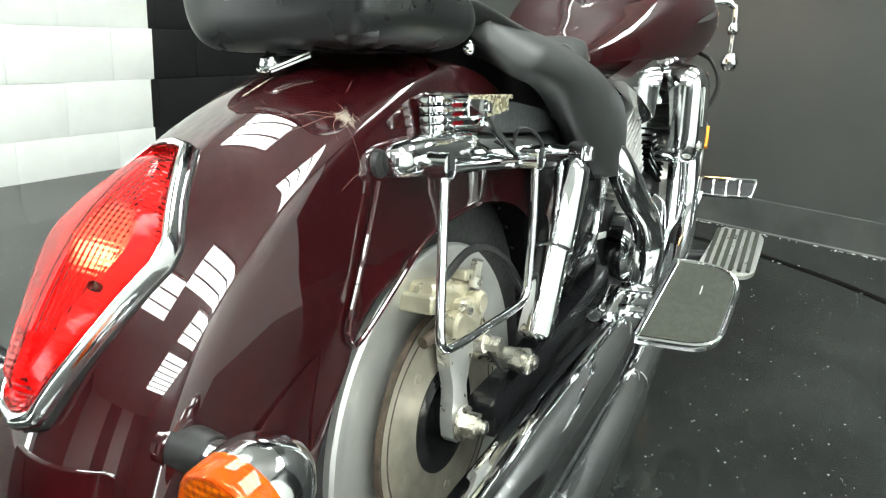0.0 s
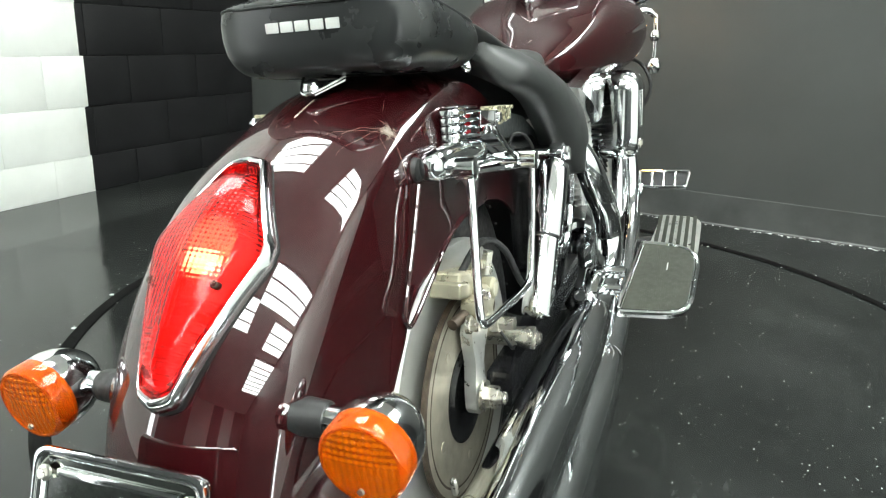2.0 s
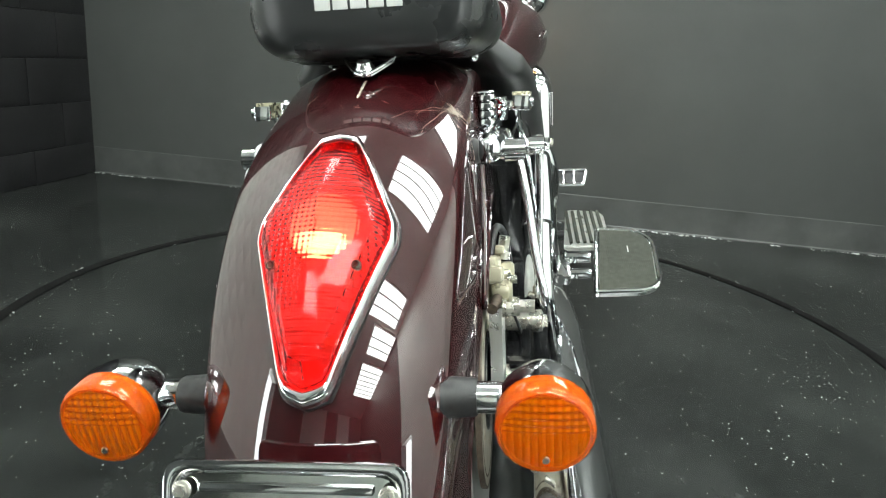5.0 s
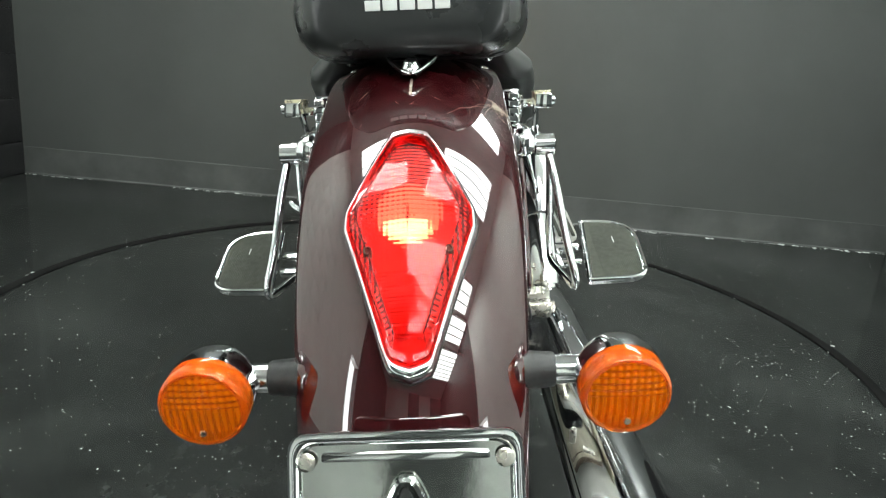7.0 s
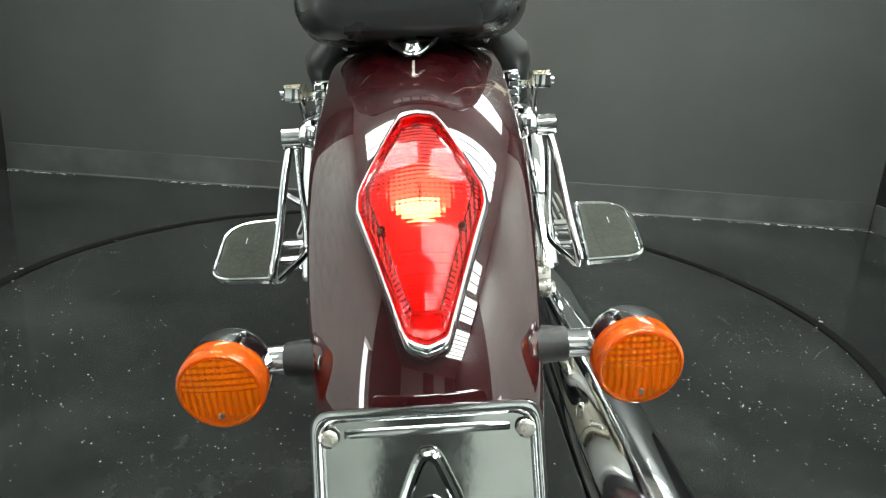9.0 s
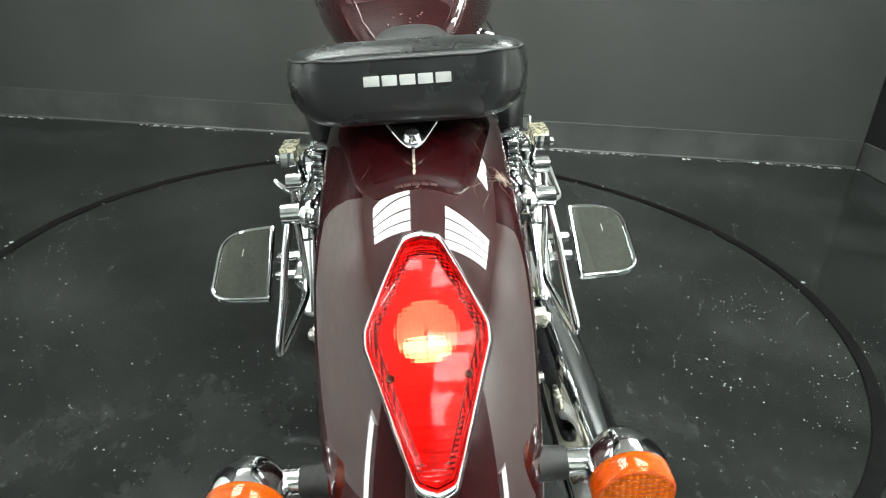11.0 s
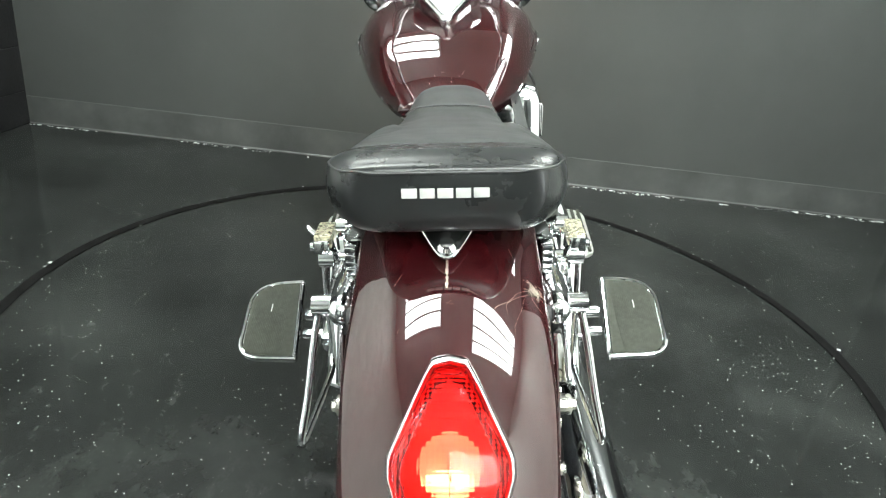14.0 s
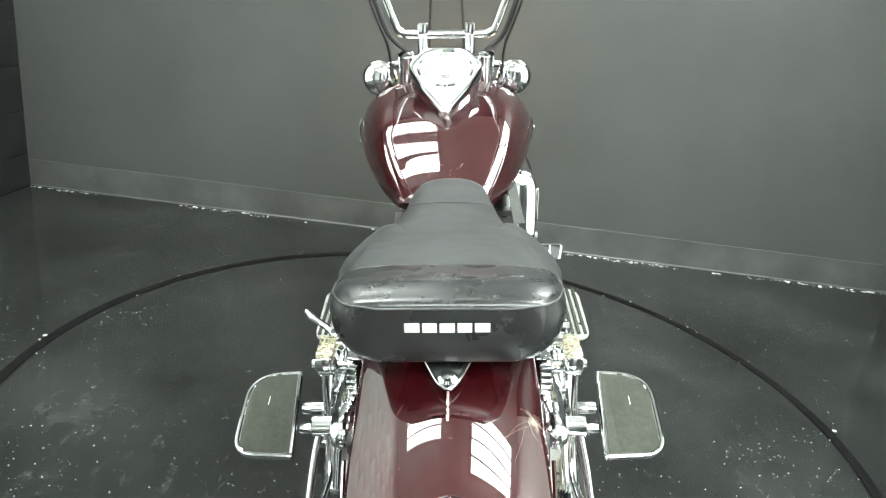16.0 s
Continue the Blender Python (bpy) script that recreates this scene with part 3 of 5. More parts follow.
# Shock absorbers, saddlebag brackets, rails, folded pegs, floorboards: both sides
for s in (-1, 1):
    S = Matrix.Diagonal((s, 1, 1, 1))

    def mirrored(bm):
        bmesh.ops.transform(bm, matrix=S, verts=bm.verts)
        return bm

    top, low = Vector((0.177, 0.247, 0.607)), Vector((0.177, 0.096, 0.398))
    way = (low - top).normalized()
    long = (low - top).length
    shock = part("shock_absorber", mirrored(lathe([(0.004, 0.0), (0.004, 0.016), (0.01, 0.0215), (0.02, 0.0235), (0.127, 0.0235), (0.129, 0.0225), (0.13, 0.021), (0.235, 0.0215), (0.242, 0.0205), (0.246, 0.013), (0.25, 0.0)], top, way, 36)), CHROME, bike, "chrome shock absorber cover")
    part("cover_seam", mirrored(lathe([(0.126, 0.0237), (0.1285, 0.0237)], top, way, 36)), BLACK, shock)
    part("slot", mirrored(block((0.008, 0.012, 0.007), pose(0.196, 0.124, 0.438, 36, 0, 0), 0.002)), BLACK, shock)
    part("upper_mount", mirrored(joined(lathe([(-0.03, 0.012), (0.0, 0.013), (0.004, 0.016), (0.022, 0.016), (0.024, 0.013)], (0.166, 0.254, 0.616), (1, 0, 0), 24), lathe([(0.02, 0.011), (0.031, 0.011), (0.033, 0.008)], (0.166, 0.254, 0.616), (1, 0, 0), 6))), CHROME, shock, "chrome mounting stud")
    part("lower_mount", mirrored(joined(lathe([(-0.05, 0.014), (0.0, 0.014), (0.01, 0.016), (0.022, 0.016), (0.024, 0.012)], (0.158, 0.084, 0.385), (1, 0, 0), 24), lathe([(0.02, 0.0095), (0.03, 0.0095), (0.032, 0.006)], (0.158, 0.084, 0.385), (1, 0, 0), 6))), BOLT, shock, "zinc lower bolt")

    def rail_ring(y, z, k, n=28):
        return [Vector((0.122 + 0.018 * k * math.cos(6.2832 * j / n), y, z + 0.0195 * k * math.copysign(abs(math.sin(6.2832 * j / n)) ** 0.85, math.sin(6.2832 * j / n)))) for j in range(n)]

    rail = part("fender_rail", mirrored(loft([rail_ring(y, z, k) for y, z, k in ((-0.1185, 0.655, 0.1), (-0.118, 0.655, 0.3), (-0.1165, 0.655, 0.48), (-0.114, 0.655, 0.64), (-0.108, 0.655, 0.8), (-0.095, 0.6552, 0.91), (-0.06, 0.654, 1.0), (-0.01, 0.650, 1.12), (0.06, 0.6425, 1.2), (0.13, 0.636, 1.2), (0.2, 0.63, 1.1), (0.28, 0.625, 1.0))])), CHROME, bike, "smooth chrome mudguard strut", sharp=70)
    part("rail_grommet", mirrored(lathe([(0.1, 0.012), (0.108, 0.014), (0.113, 0.012)], (0, -0.116, 0.653), (1, 0, 0), 24)), RUBBER, rail, "black rubber grommet")

    bag = part("saddlebag_bracket", mirrored(tube([(0.155, -0.076, 0.638), (0.162, -0.094, 0.6), (0.170, -0.115, 0.545), (0.177, -0.132, 0.508), (0.179, -0.131, 0.493), (0.179, -0.11, 0.485), (0.178, -0.03, 0.476), (0.177, 0.05, 0.469), (0.178, 0.074, 0.477), (0.178, 0.081, 0.5), (0.180, 0.087, 0.56), (0.180, 0.092, 0.625)], 0.0048, 14, 5)), CHROME, bike, "bent chrome saddlebag rod")
    for y, z, x1 in ((-0.075, 0.648, 0.162), (0.094, 0.632, 0.187)):
        part("standoff", mirrored(lathe([(0.118, 0.0095), (0.133, 0.0095), (x1 - 0.024, 0.0095), (x1 - 0.023, 0.0125), (x1 - 0.001, 0.0125), (x1, 0.011), (x1, 0.0)], (0, y, z), (1, 0, 0), 28)), CHROME, bag)
    part("cross_rod", mirrored(tube([(0.146, -0.075, 0.640), (0.152, 0.0, 0.634), (0.165, 0.09, 0.624)], 0.0034, 10)), CHROME, bag)
    part("stop", mirrored(tube([(0.138, 0.022, 0.659), (0.142, 0.012, 0.653), (0.148, -0.005, 0.650)], [0.0055, 0.0045, 0.003], 12)), CHROME, bag)

    # folded passenger peg: ribbed bar, hinge, yellowed tip standing out from it
    peg = part("folded_peg", mirrored(block((0.012, 0.09, 0.032), pose(0.112, 0.018, 0.6885, -3.5, 0, 4), 0.004, 2)), GLOSS, bike, "folded passenger peg with chrome bars")
    for k in range(4):
        z = 0.6752 + 0.0092 * k
        part("chrome_bar", mirrored(tube([(0.114, -0.03, z + 0.0005), (0.121, -0.0285, z + 0.0005), (0.1235, -0.02, z), (0.1235, -0.004, z - 0.001), (0.1225, 0.004, z - 0.0015), (0.1245, 0.024, z - 0.0025), (0.126, 0.045, z - 0.004), (0.126, 0.058, z - 0.005)], [0.0042, 0.0047, 0.0048, 0.0048, 0.003, 0.0027, 0.0027, 0.0027], 10, 4)), CHROME, peg)
        part("end_bead", mirrored(block((0.014, 0.0105, 0.0086), pose(0.1165, -0.0405, z + 0.0012, -3.5, 0, 8), 0.0028, 3)), CHROME, peg)
    part("top_plate", mirrored(block((0.02, 0.088, 0.0045), pose(0.113, 0.018, 0.7065, -3.5, 0, 4), 0.002)), CHROME, peg)
    # red block behind the bars gives the red that shows between them
    part("red_block", mirrored(block((0.004, 0.022, 0.028), pose(0.1185, 0.02, 0.687), 0.001)), RED_BLOCK, peg, "red block behind the bars")
    part("clevis", mirrored(joined(block((0.012, 0.014, 0.03), pose(0.133, 0.052, 0.686, 0, 0, -8), 0.003, 2), block((0.024, 0.012, 0.012), pose(0.142, 0.05, 0.69), 0.003, 2))), CHROME, peg)
    tip = part("yellowed_tip", mirrored(joined(block((0.021, 0.058, 0.0045), pose(0.1585, 0.02, 0.7045, -3, 0, -3), 0.0012), block((0.012, 0.05, 0.014), pose(0.1545, 0.021, 0.6955, -3, 0, -3), 0.0015))), CREAM, peg, "yellowed notched metal tip")
    for k in range(3):
        part("tooth", mirrored(block((0.006, 0.0095, 0.016), pose(0.166, -0.0005 + 0.0185 * k, 0.695 + 0.001 * k, -3, 0, -3), 0.0012)), CREAM, tip)
    part("tip_cap", mirrored(joined(block((0.02, 0.008, 0.018), pose(0.158, -0.012, 0.6955, -3, 0, -3), 0.0018), lathe([(0, 0.0055), (0.004, 0.0055), (0.005, 0.004)], (0.1675, -0.011, 0.696), (1, 0, 0), 14))), CHROME, tip)
    part("peg_arm", mirrored(tube([(0.1525, 0.012, 0.692), (0.153, 0.03, 0.676), (0.156, 0.058, 0.655), (0.161, 0.084, 0.637)], [0.0055, 0.0042, 0.0038, 0.0048], 10)), CHROME, peg)
    part("hinge_wire", mirrored(tube([(0.142, 0.118, 0.644), (0.152, 0.108, 0.662), (0.162, 0.124, 0.66), (0.168, 0.142, 0.643), (0.169, 0.15, 0.622)], 0.0022, 8)), HOSE, peg)

    # passenger floorboard, sloping up to the front
    F = pose(0.270 if s > 0 else 0.280, 0.230, 0.376, 17.0, 0, 0)
    outline = rounded([(0.0, 0.0, 0.006), (0.106, 0.004, 0.045), (0.118, 0.192, 0.065), (0.019, 0.2, 0.004)])
    inner = rounded([(0.007, 0.006, 0.003), (0.100, 0.009, 0.04), (0.112, 0.186, 0.06), (0.025, 0.194, 0.003)])
    board = part("floorboard", mirrored(slab(outline, F @ pose(0, 0, -0.012), 0.012, 0.003)), CHROME, bike, "chrome-rimmed passenger floorboard")
    part("rim", mirrored(tube([F @ Vector((x * 0.985 + 0.001, 0.1 + (y - 0.1) * 0.985, 0.0)) for x, y in outline], 0.004, 8, 1, True)), CHROME, board, "bright chrome rim")
    part("rubber_pad", mirrored(slab(inner, F @ pose(0, 0, -0.004), 0.0062, 0.0)), PAD, board, "ribbed dark olive rubber pad", smooth=False)
    for k in range(22):
        x = 0.030 + 0.0033 * k
        y0, y1 = 0.012 + max(0.0, x - 0.075) ** 2 * 14, 0.188 - max(0.0, x - 0.065) ** 2 * 12
        part("pad_rib", mirrored(slab([(x, y0), (x + 0.0016, y0), (x + 0.0016, y1), (x, y1)], F @ pose(0, 0, 0.002), 0.001, 0.0)), PAD, board, smooth=False)
    part("pad_mark", mirrored(slab([(0.066, 0.115), (0.0675, 0.115), (0.068, 0.135), (0.0665, 0.135)], F @ pose(0, 0, 0.0031), 0.0006, 0.0)), LETTER, board, smooth=False)
    part("bracket", mirrored(joined(block((0.05, 0.02, 0.016), F @ pose(-0.022, 0.115, -0.006), 0.005), block((0.05, 0.016, 0.014), F @ pose(-0.024, 0.07, -0.01), 0.005), block((0.03, 0.07, 0.02), F @ pose(-0.05, 0.085, -0.012), 0.006))), CHROME, board, "cast chrome bracket")
    part("pivot_bolt", mirrored(joined(lathe([(0, 0.009), (0.022, 0.009)], F @ Vector((-0.062, 0.035, 0.004)), (0.25, -1, 0.2), 20), lathe([(0.02, 0.006), (0.027, 0.006)], F @ Vector((-0.062, 0.035, 0.004)), (0.25, -1, 0.2), 6))), CHROME, board)

    # rear turn signal
    c = Vector((0.172 if s > 0 else 0.166, -0.372, 0.488))
    body = part("turn_signal", mirrored(lathe([(0.0, 0.0365), (0.012, 0.0365), (0.022, 0.0345), (0.034, 0.029), (0.044, 0.0205), (0.05, 0.011), (0.0525, 0.0)], c, (0, 1, 0.12), 40)), CHROME, bike, "chrome bullet turn signal")
    lens_side = part("amber_lens", mirrored(lathe([(0.001, 0.0362), (-0.0155, 0.0362), (-0.018, 0.0352), (-0.0195, 0.0335), (-0.0195, 0.0312), (-0.0165, 0.0312), (-0.0145, 0.0325), (0.001, 0.033)], c, (0, 1, 0.12), 48, False)), AMBER_RIM, body, "smooth amber lens rim")
    part("lens_face", mirrored(lathe([(-0.017, 0.0314), (-0.0192, 0.031), (-0.0208, 0.022), (-0.0215, 0.012), (-0.0218, 0.0), (-0.018, 0.0), (-0.017, 0.02), (-0.0155, 0.031)], c, (0, 1, 0.12), 48, False)), AMBER, lens_side, "fluted amber lens face")
    part("reflector", mirrored(lathe([(-0.002, 0.032), (0.008, 0.028), (0.02, 0.018), (0.024, 0.0)], c, (0, 1, 0.12), 32, False)), REFLECT, body)
    part("bulb", mirrored(lathe([(0.02, 0.005), (0.0, 0.007), (-0.006, 0.006), (-0.009, 0.0)], c, (0, 1, 0.12), 16)), AMBER_CAP, body)
    part("lens_screw", mirrored(lathe([(0, 0.003), (0.0015, 0.0025)], c + Vector((0.0, -0.0215, -0.022)), (0, -1, 0), 10)), BOLT, body)
    part("stalk", mirrored(lathe([(0.118, 0.0125), (0.156, 0.0125), (0.165, 0.016)], (0, -0.347, 0.4905), (1, 0, 0), 24)), CHROME, body)
    part("rubber_boot", mirrored(lathe([(0.085, 0.0195), (0.094, 0.019), (0.098, 0.0165), (0.119, 0.015), (0.121, 0.014)], (0, -0.347, 0.4905), (1, 0, 0), 28)), RUBBER, body, "black rubber grommet")
    part("stalk_base", mirrored(lathe([(0.07, 0.026), (0.088, 0.026), (0.094, 0.022)], (0, -0.345, 0.489), (1, 0, 0), 28)), PAINT, body)

for s in (-1, 1):
    part("side_panel", loft([[Vector((s * x, y, z)) for y, z in rounded([(0.10, 0.63, 0.01), (0.105, 0.675, 0.02), (0.16, 0.69, 0.03), (0.27, 0.672, 0.05), (0.36, 0.635, 0.04), (0.4, 0.60, 0.02), (0.3, 0.59, 0.02)])] for x in (0.1, 0.122)]), PANEL, bike, "matt dark grey side panel", sharp=50)

# Bead along the mudguard's skirt
for s in (-1, 1):
    part("fender_bead", tube([(s * 0.117, -0.13, 0.64), (s * 0.1185, -0.16, 0.58), (s * 0.1185, -0.188, 0.525), (s * 0.118, -0.187, 0.508), (s * 0.118, -0.17, 0.504), (s * 0.118, -0.11, 0.535), (s * 0.118, -0.06, 0.562), (s * 0.117, 0.0, 0.576), (s * 0.116, 0.08, 0.578)], 0.0026, 8), PAINT, bike)

# Tail lamp
TAIL = [(0.0, 34.9), (0.016, 35.4), (0.0225, 37.1), (0.0555, 47.0), (0.056, 49.3), (0.0185, 64.6), (0.015, 65.5), (0.0, 66.2)]
ring = TAIL + [(-x, d) for x, d in reversed(TAIL[1:-1])]
MID = 50.0


TAIL_X = 0.003


def tail_r(x, d):
    """The lamp stands a little off the mudguard towards its lower end."""
    f = min(1.0, max(0.0, (d - 55) / 11))
    return fender_r(x, d) + 0.005 * f * f * (3 - 2 * f)


def tail_ring(k, lift, n=96, squash=1.0):
    pts = resample([(x, (d - MID) * 0.0075) for x, d in ring], n)
    out = []
    for x, v in pts:
        x, d = x * k, MID + v / 0.0075 * (1 - (1 - k) * squash)
        out.append(on_arc(x + TAIL_X, d, tail_r(x, d) + lift))
    return out


bezel_rings = [tail_ring(1.03, -0.014), tail_ring(1.032, 0.0005), tail_ring(1.03, 0.005), tail_ring(1.018, 0.009), tail_ring(0.996, 0.0122), tail_ring(0.975, 0.0138), tail_ring(0.954, 0.0142), tail_ring(0.936, 0.0132), tail_ring(0.925, 0.0105), tail_ring(0.922, 0.003)]
tail = part("tail_lamp", loft(bezel_rings, False), CHROME, bike, "chrome-rimmed hexagonal tail lamp", sharp=50)
part("gasket", loft([tail_ring(1.048, -0.016), tail_ring(1.048, -0.0005), tail_ring(1.04, 0.001), tail_ring(1.03, 0.0005)], False), RUBBER, tail)


def lens_ring(k, r_of):
    pts = resample([(x, (d - MID) * 0.0075) for x, d in ring], 96)
    return [on_arc(x * k + TAIL_X, MID + v / 0.0075 * k, r_of(x * k, MID + v / 0.0075 * k)) for x, v in pts]


outer = [lens_ring(0.922, lambda x, d: tail_r(x, d) + 0.004), lens_ring(0.92, lambda x, d: tail_r(x, d) + 0.011), lens_ring(0.907, lambda x, d: tail_r(x, d) + 0.0145)]
for k, h in ((0.865, 0.0185), (0.77, 0.0262), (0.72, 0.0275), (0.5, 0.0292), (0.3, 0.0304), (0.15, 0.031), (0.04, 0.0313)):
    outer.append(lens_ring(k, lambda x, d, h=h: tail_r(0, d) + h - 0.14 * abs(x) - 0.010 * (max(0.0, 50 - d) / 12) ** 2 - 0.004 * (max(0.0, d - 52) / 12) ** 2))
lens_bm = loft(outer + [outer[-1][:1] * 96], False)
bmesh.ops.remove_doubles(lens_bm, verts=lens_bm.verts, dist=1e-5)
lens = part("red_lens", lens_bm, RED, tail, "glossy red lens lit by its bulb", sharp=12)
lens.data.materials.append(RED_OPTIC)
thick = lens.modifiers.new("thick", "SOLIDIFY")
thick.thickness = 0.003
thick.material_offset = 1
part("lamp_back", loft([lens_ring(0.92, lambda x, d: tail_r(x, d) + 0.004), lens_ring(0.6, lambda x, d: tail_r(x, d) + 0.0025), lens_ring(0.02, lambda x, d: tail_r(x, d) + 0.002)]), LAMP_BACK, tail)
half = [(35, 0.012), (47, 0.044), (50, 0.043), (64, 0.012)]
ribs = [tube([on_arc(TAIL_X + u * lerp(half, d)[0], d, tail_r(0, d) + 0.004 - 0.002 * abs(u)) for u in (-1, -0.5, 0, 0.5, 1)], 0.0017, 6, 2) for d in (37.5, 39, 40.5, 42, 54.6, 55.8, 57, 58.2, 59.4, 60.6, 61.8)]
part("lamp_ribs", joined(*ribs), LAMP_BACK, tail, "lying ribs moulded in the lamp back")
bowl = on_arc(TAIL_X, 48.0, 0.4265)
part("lamp_reflector", lathe([(0.0, 0.004), (0.0005, 0.014), (0.003, 0.022), (0.0075, 0.028)], bowl, bowl - Vector((0, 0, AXLE)), 36, False), REFLECT, tail, "bright bowl reflector")
at = on_arc(0.001, 49.4, 0.4335)
part("bulb", lathe([(-0.02, 0.0), (-0.016, 0.004), (-0.006, 0.0058), (0.006, 0.0058), (0.016, 0.004), (0.02, 0.0)], at, (1, 0, 0), 20), GLOW, tail, "glowing bulb")
for s in (-1, 1):
    p = on_arc(s * 0.0325 + TAIL_X, 53.1, 0.4465)
    part("lens_screw", lathe([(-0.006, 0.0036), (0.0005, 0.0036), (0.0008, 0.0028), (-0.0005, 0.0016), (-0.0005, 0.0)], p, p - Vector((p.x * 0.4, 0, AXLE)), 14), RUST, tail, "dark lens screw")

# Plate holder with no plate
L = pose(0, -0.4425, 0.4912, 70, 0, 0)
holder = part("plate_holder", slab(rounded([(-0.082, 0.0, 0.012), (-0.082, -0.13, 0.012), (0.082, -0.13, 0.012), (0.082, 0.0, 0.012)]), L @ pose(0, 0, -0.003), 0.003, 0.0), SILVER, bike, "bare silver number plate holder")
edge = rounded([(-0.082, 0.0, 0.014), (-0.082, -0.13, 0.014), (0.082, -0.13, 0.014), (0.082, 0.0, 0.014)], 5)
rings = []
for k, (grow, z) in enumerate(((0.0, -0.003), (0.002, 0.002), (0.0015, 0.0055), (-0.0015, 0.0062), (-0.005, 0.0048), (-0.0066, 0.0025), (-0.008, 0.0003))):
    rings.append([L @ Vector((x * (1 + grow / 0.082), -0.065 + (y + 0.065) * (1 + grow / 0.065), z)) for x, y in edge])
part("chrome_frame", loft(rings, False), CHROME, holder, "chrome plate frame", sharp=50)
part("top_channel", block((0.12, 0.006, 0.004), L @ pose(0, -0.0165, 0.002), 0.0018), CHROME, holder)
for s in (-1, 1):
    part("frame_bolt", joined(lathe([(0, 0.0066), (0.002, 0.0066), (0.0026, 0.0052)], L @ Vector((s * 0.0705, -0.0185, 0.004)), L.to_3x3() @ Vector((0, 0, 1)), 20), lathe([(0.0025, 0.005), (0.0045, 0.0045), (0.0045, 0.002)], L @ Vector((s * 0.0705, -0.0185, 0.004)), L.to_3x3() @ Vector((0, 0, 1)), 6)), BOLT, holder)
part("v_rib", joined(tube([L @ Vector(p) for p in ((-0.045, -0.125, 0.002), (-0.025, -0.08, 0.004), (-0.008, -0.04, 0.005), (0.0, -0.033, 0.005), (0.008, -0.04, 0.005), (0.025, -0.08, 0.004), (0.045, -0.125, 0.002))], 0.0045, 10), tube([L @ Vector(p) for p in ((-0.028, -0.125, 0.001), (-0.013, -0.08, 0.002), (0.0, -0.066, 0.002), (0.013, -0.08, 0.002), (0.028, -0.125, 0.001))], 0.003, 8)), SILVER, holder)
part("stay", block((0.07, 0.05, 0.05), L @ pose(0, -0.065, -0.032), 0.01), BLACK, holder)

# Exhaust on one side
for (y0, y1, x, z, r, tag) in ((-0.42, 0.42, 0.207, 0.300, 0.043, "chrome upper silencer"), (-0.36, 0.46, 0.225, 0.195, 0.043, "chrome lower silencer")):
    pipe = part("silencer", lathe([(0.0, r * 0.75), (0.0, r * 0.9), (0.004, r * 0.95), (0.03, r), (y1 - y0 - 0.2, r), (y1 - y0 - 0.05, r * 0.85), (y1 - y0, r * 0.62)], (x, y0, z), (0.0, 1, 0.0), 40), CHROME, bike, tag)
    part("end_cone", lathe([(0.0, r * 0.74), (0.03, r * 0.5), (0.12, r * 0.45)], (x, y0 + 0.0005, z), (0, 1, 0), 32, False), BLACK, pipe)
part("silencer_stud", lathe([(0, 0.004), (0.018, 0.004), (0.02, 0.003)], (0.165, -0.2, 0.33), (0, -0.3, 1), 10), BOLT, bike)
part("header_pipe", tube([(0.13, 0.47, 0.64), (0.175, 0.43, 0.6), (0.195, 0.44, 0.56), (0.2, 0.5, 0.51), (0.2, 0.6, 0.45), (0.2, 0.65, 0.38), (0.205, 0.58, 0.315), (0.207, 0.42, 0.3)], [0.018, 0.021, 0.024, 0.026, 0.027, 0.028, 0.028, 0.026], 24), CHROME, bike, "chrome exhaust header shield")
part("front_header_pipe", tube([(0.12, 1.16, 0.55), (0.17, 1.2, 0.5), (0.19, 1.12, 0.34), (0.205, 0.9, 0.24), (0.22, 0.6, 0.2), (0.225, 0.45, 0.195)], 0.03, 24), CHROME, bike, "chrome front exhaust pipe")

# Seat and pillion pad: distance, top half width, flap half width, top, foot
SEAT = [(0.0, 0.112, 0.095, 0.806, 0.79), (0.02, 0.122, 0.102, 0.812, 0.786), (0.05, 0.126, 0.108, 0.8125, 0.782), (0.08, 0.127, 0.11, 0.8085, 0.776), (0.12, 0.127, 0.112, 0.802, 0.768), (0.16, 0.127, 0.114, 0.795, 0.758), (0.24, 0.129, 0.118, 0.783, 0.735), (0.31, 0.131, 0.121, 0.774, 0.70), (0.37, 0.128, 0.123, 0.767, 0.66), (0.43, 0.119, 0.12, 0.762, 0.64), (0.48, 0.108, 0.115, 0.761, 0.64), (0.54, 0.095, 0.106, 0.765, 0.66), (0.60, 0.082, 0.087, 0.771, 0.70), (0.64, 0.07, 0.074, 0.776, 0.72), (0.668, 0.045, 0.046, 0.772, 0.735)]
PILLION = [(-0.1325, 0.072, 0.07, 0.8275, 0.785), (-0.131, 0.09, 0.085, 0.8305, 0.77), (-0.124, 0.107, 0.1, 0.8345, 0.761), (-0.108, 0.1205, 0.11, 0.8385, 0.755), (-0.086, 0.129, 0.115, 0.8395, 0.753), (-0.05, 0.1345, 0.116, 0.832, 0.751), (-0.015, 0.1365, 0.117, 0.8245, 0.749), (0.01, 0.1365, 0.117, 0.819, 0.749), (0.03, 0.135, 0.115, 0.813, 0.75), (0.045, 0.128, 0.112, 0.806, 0.752), (0.055, 0.115, 0.105, 0.795, 0.756)]
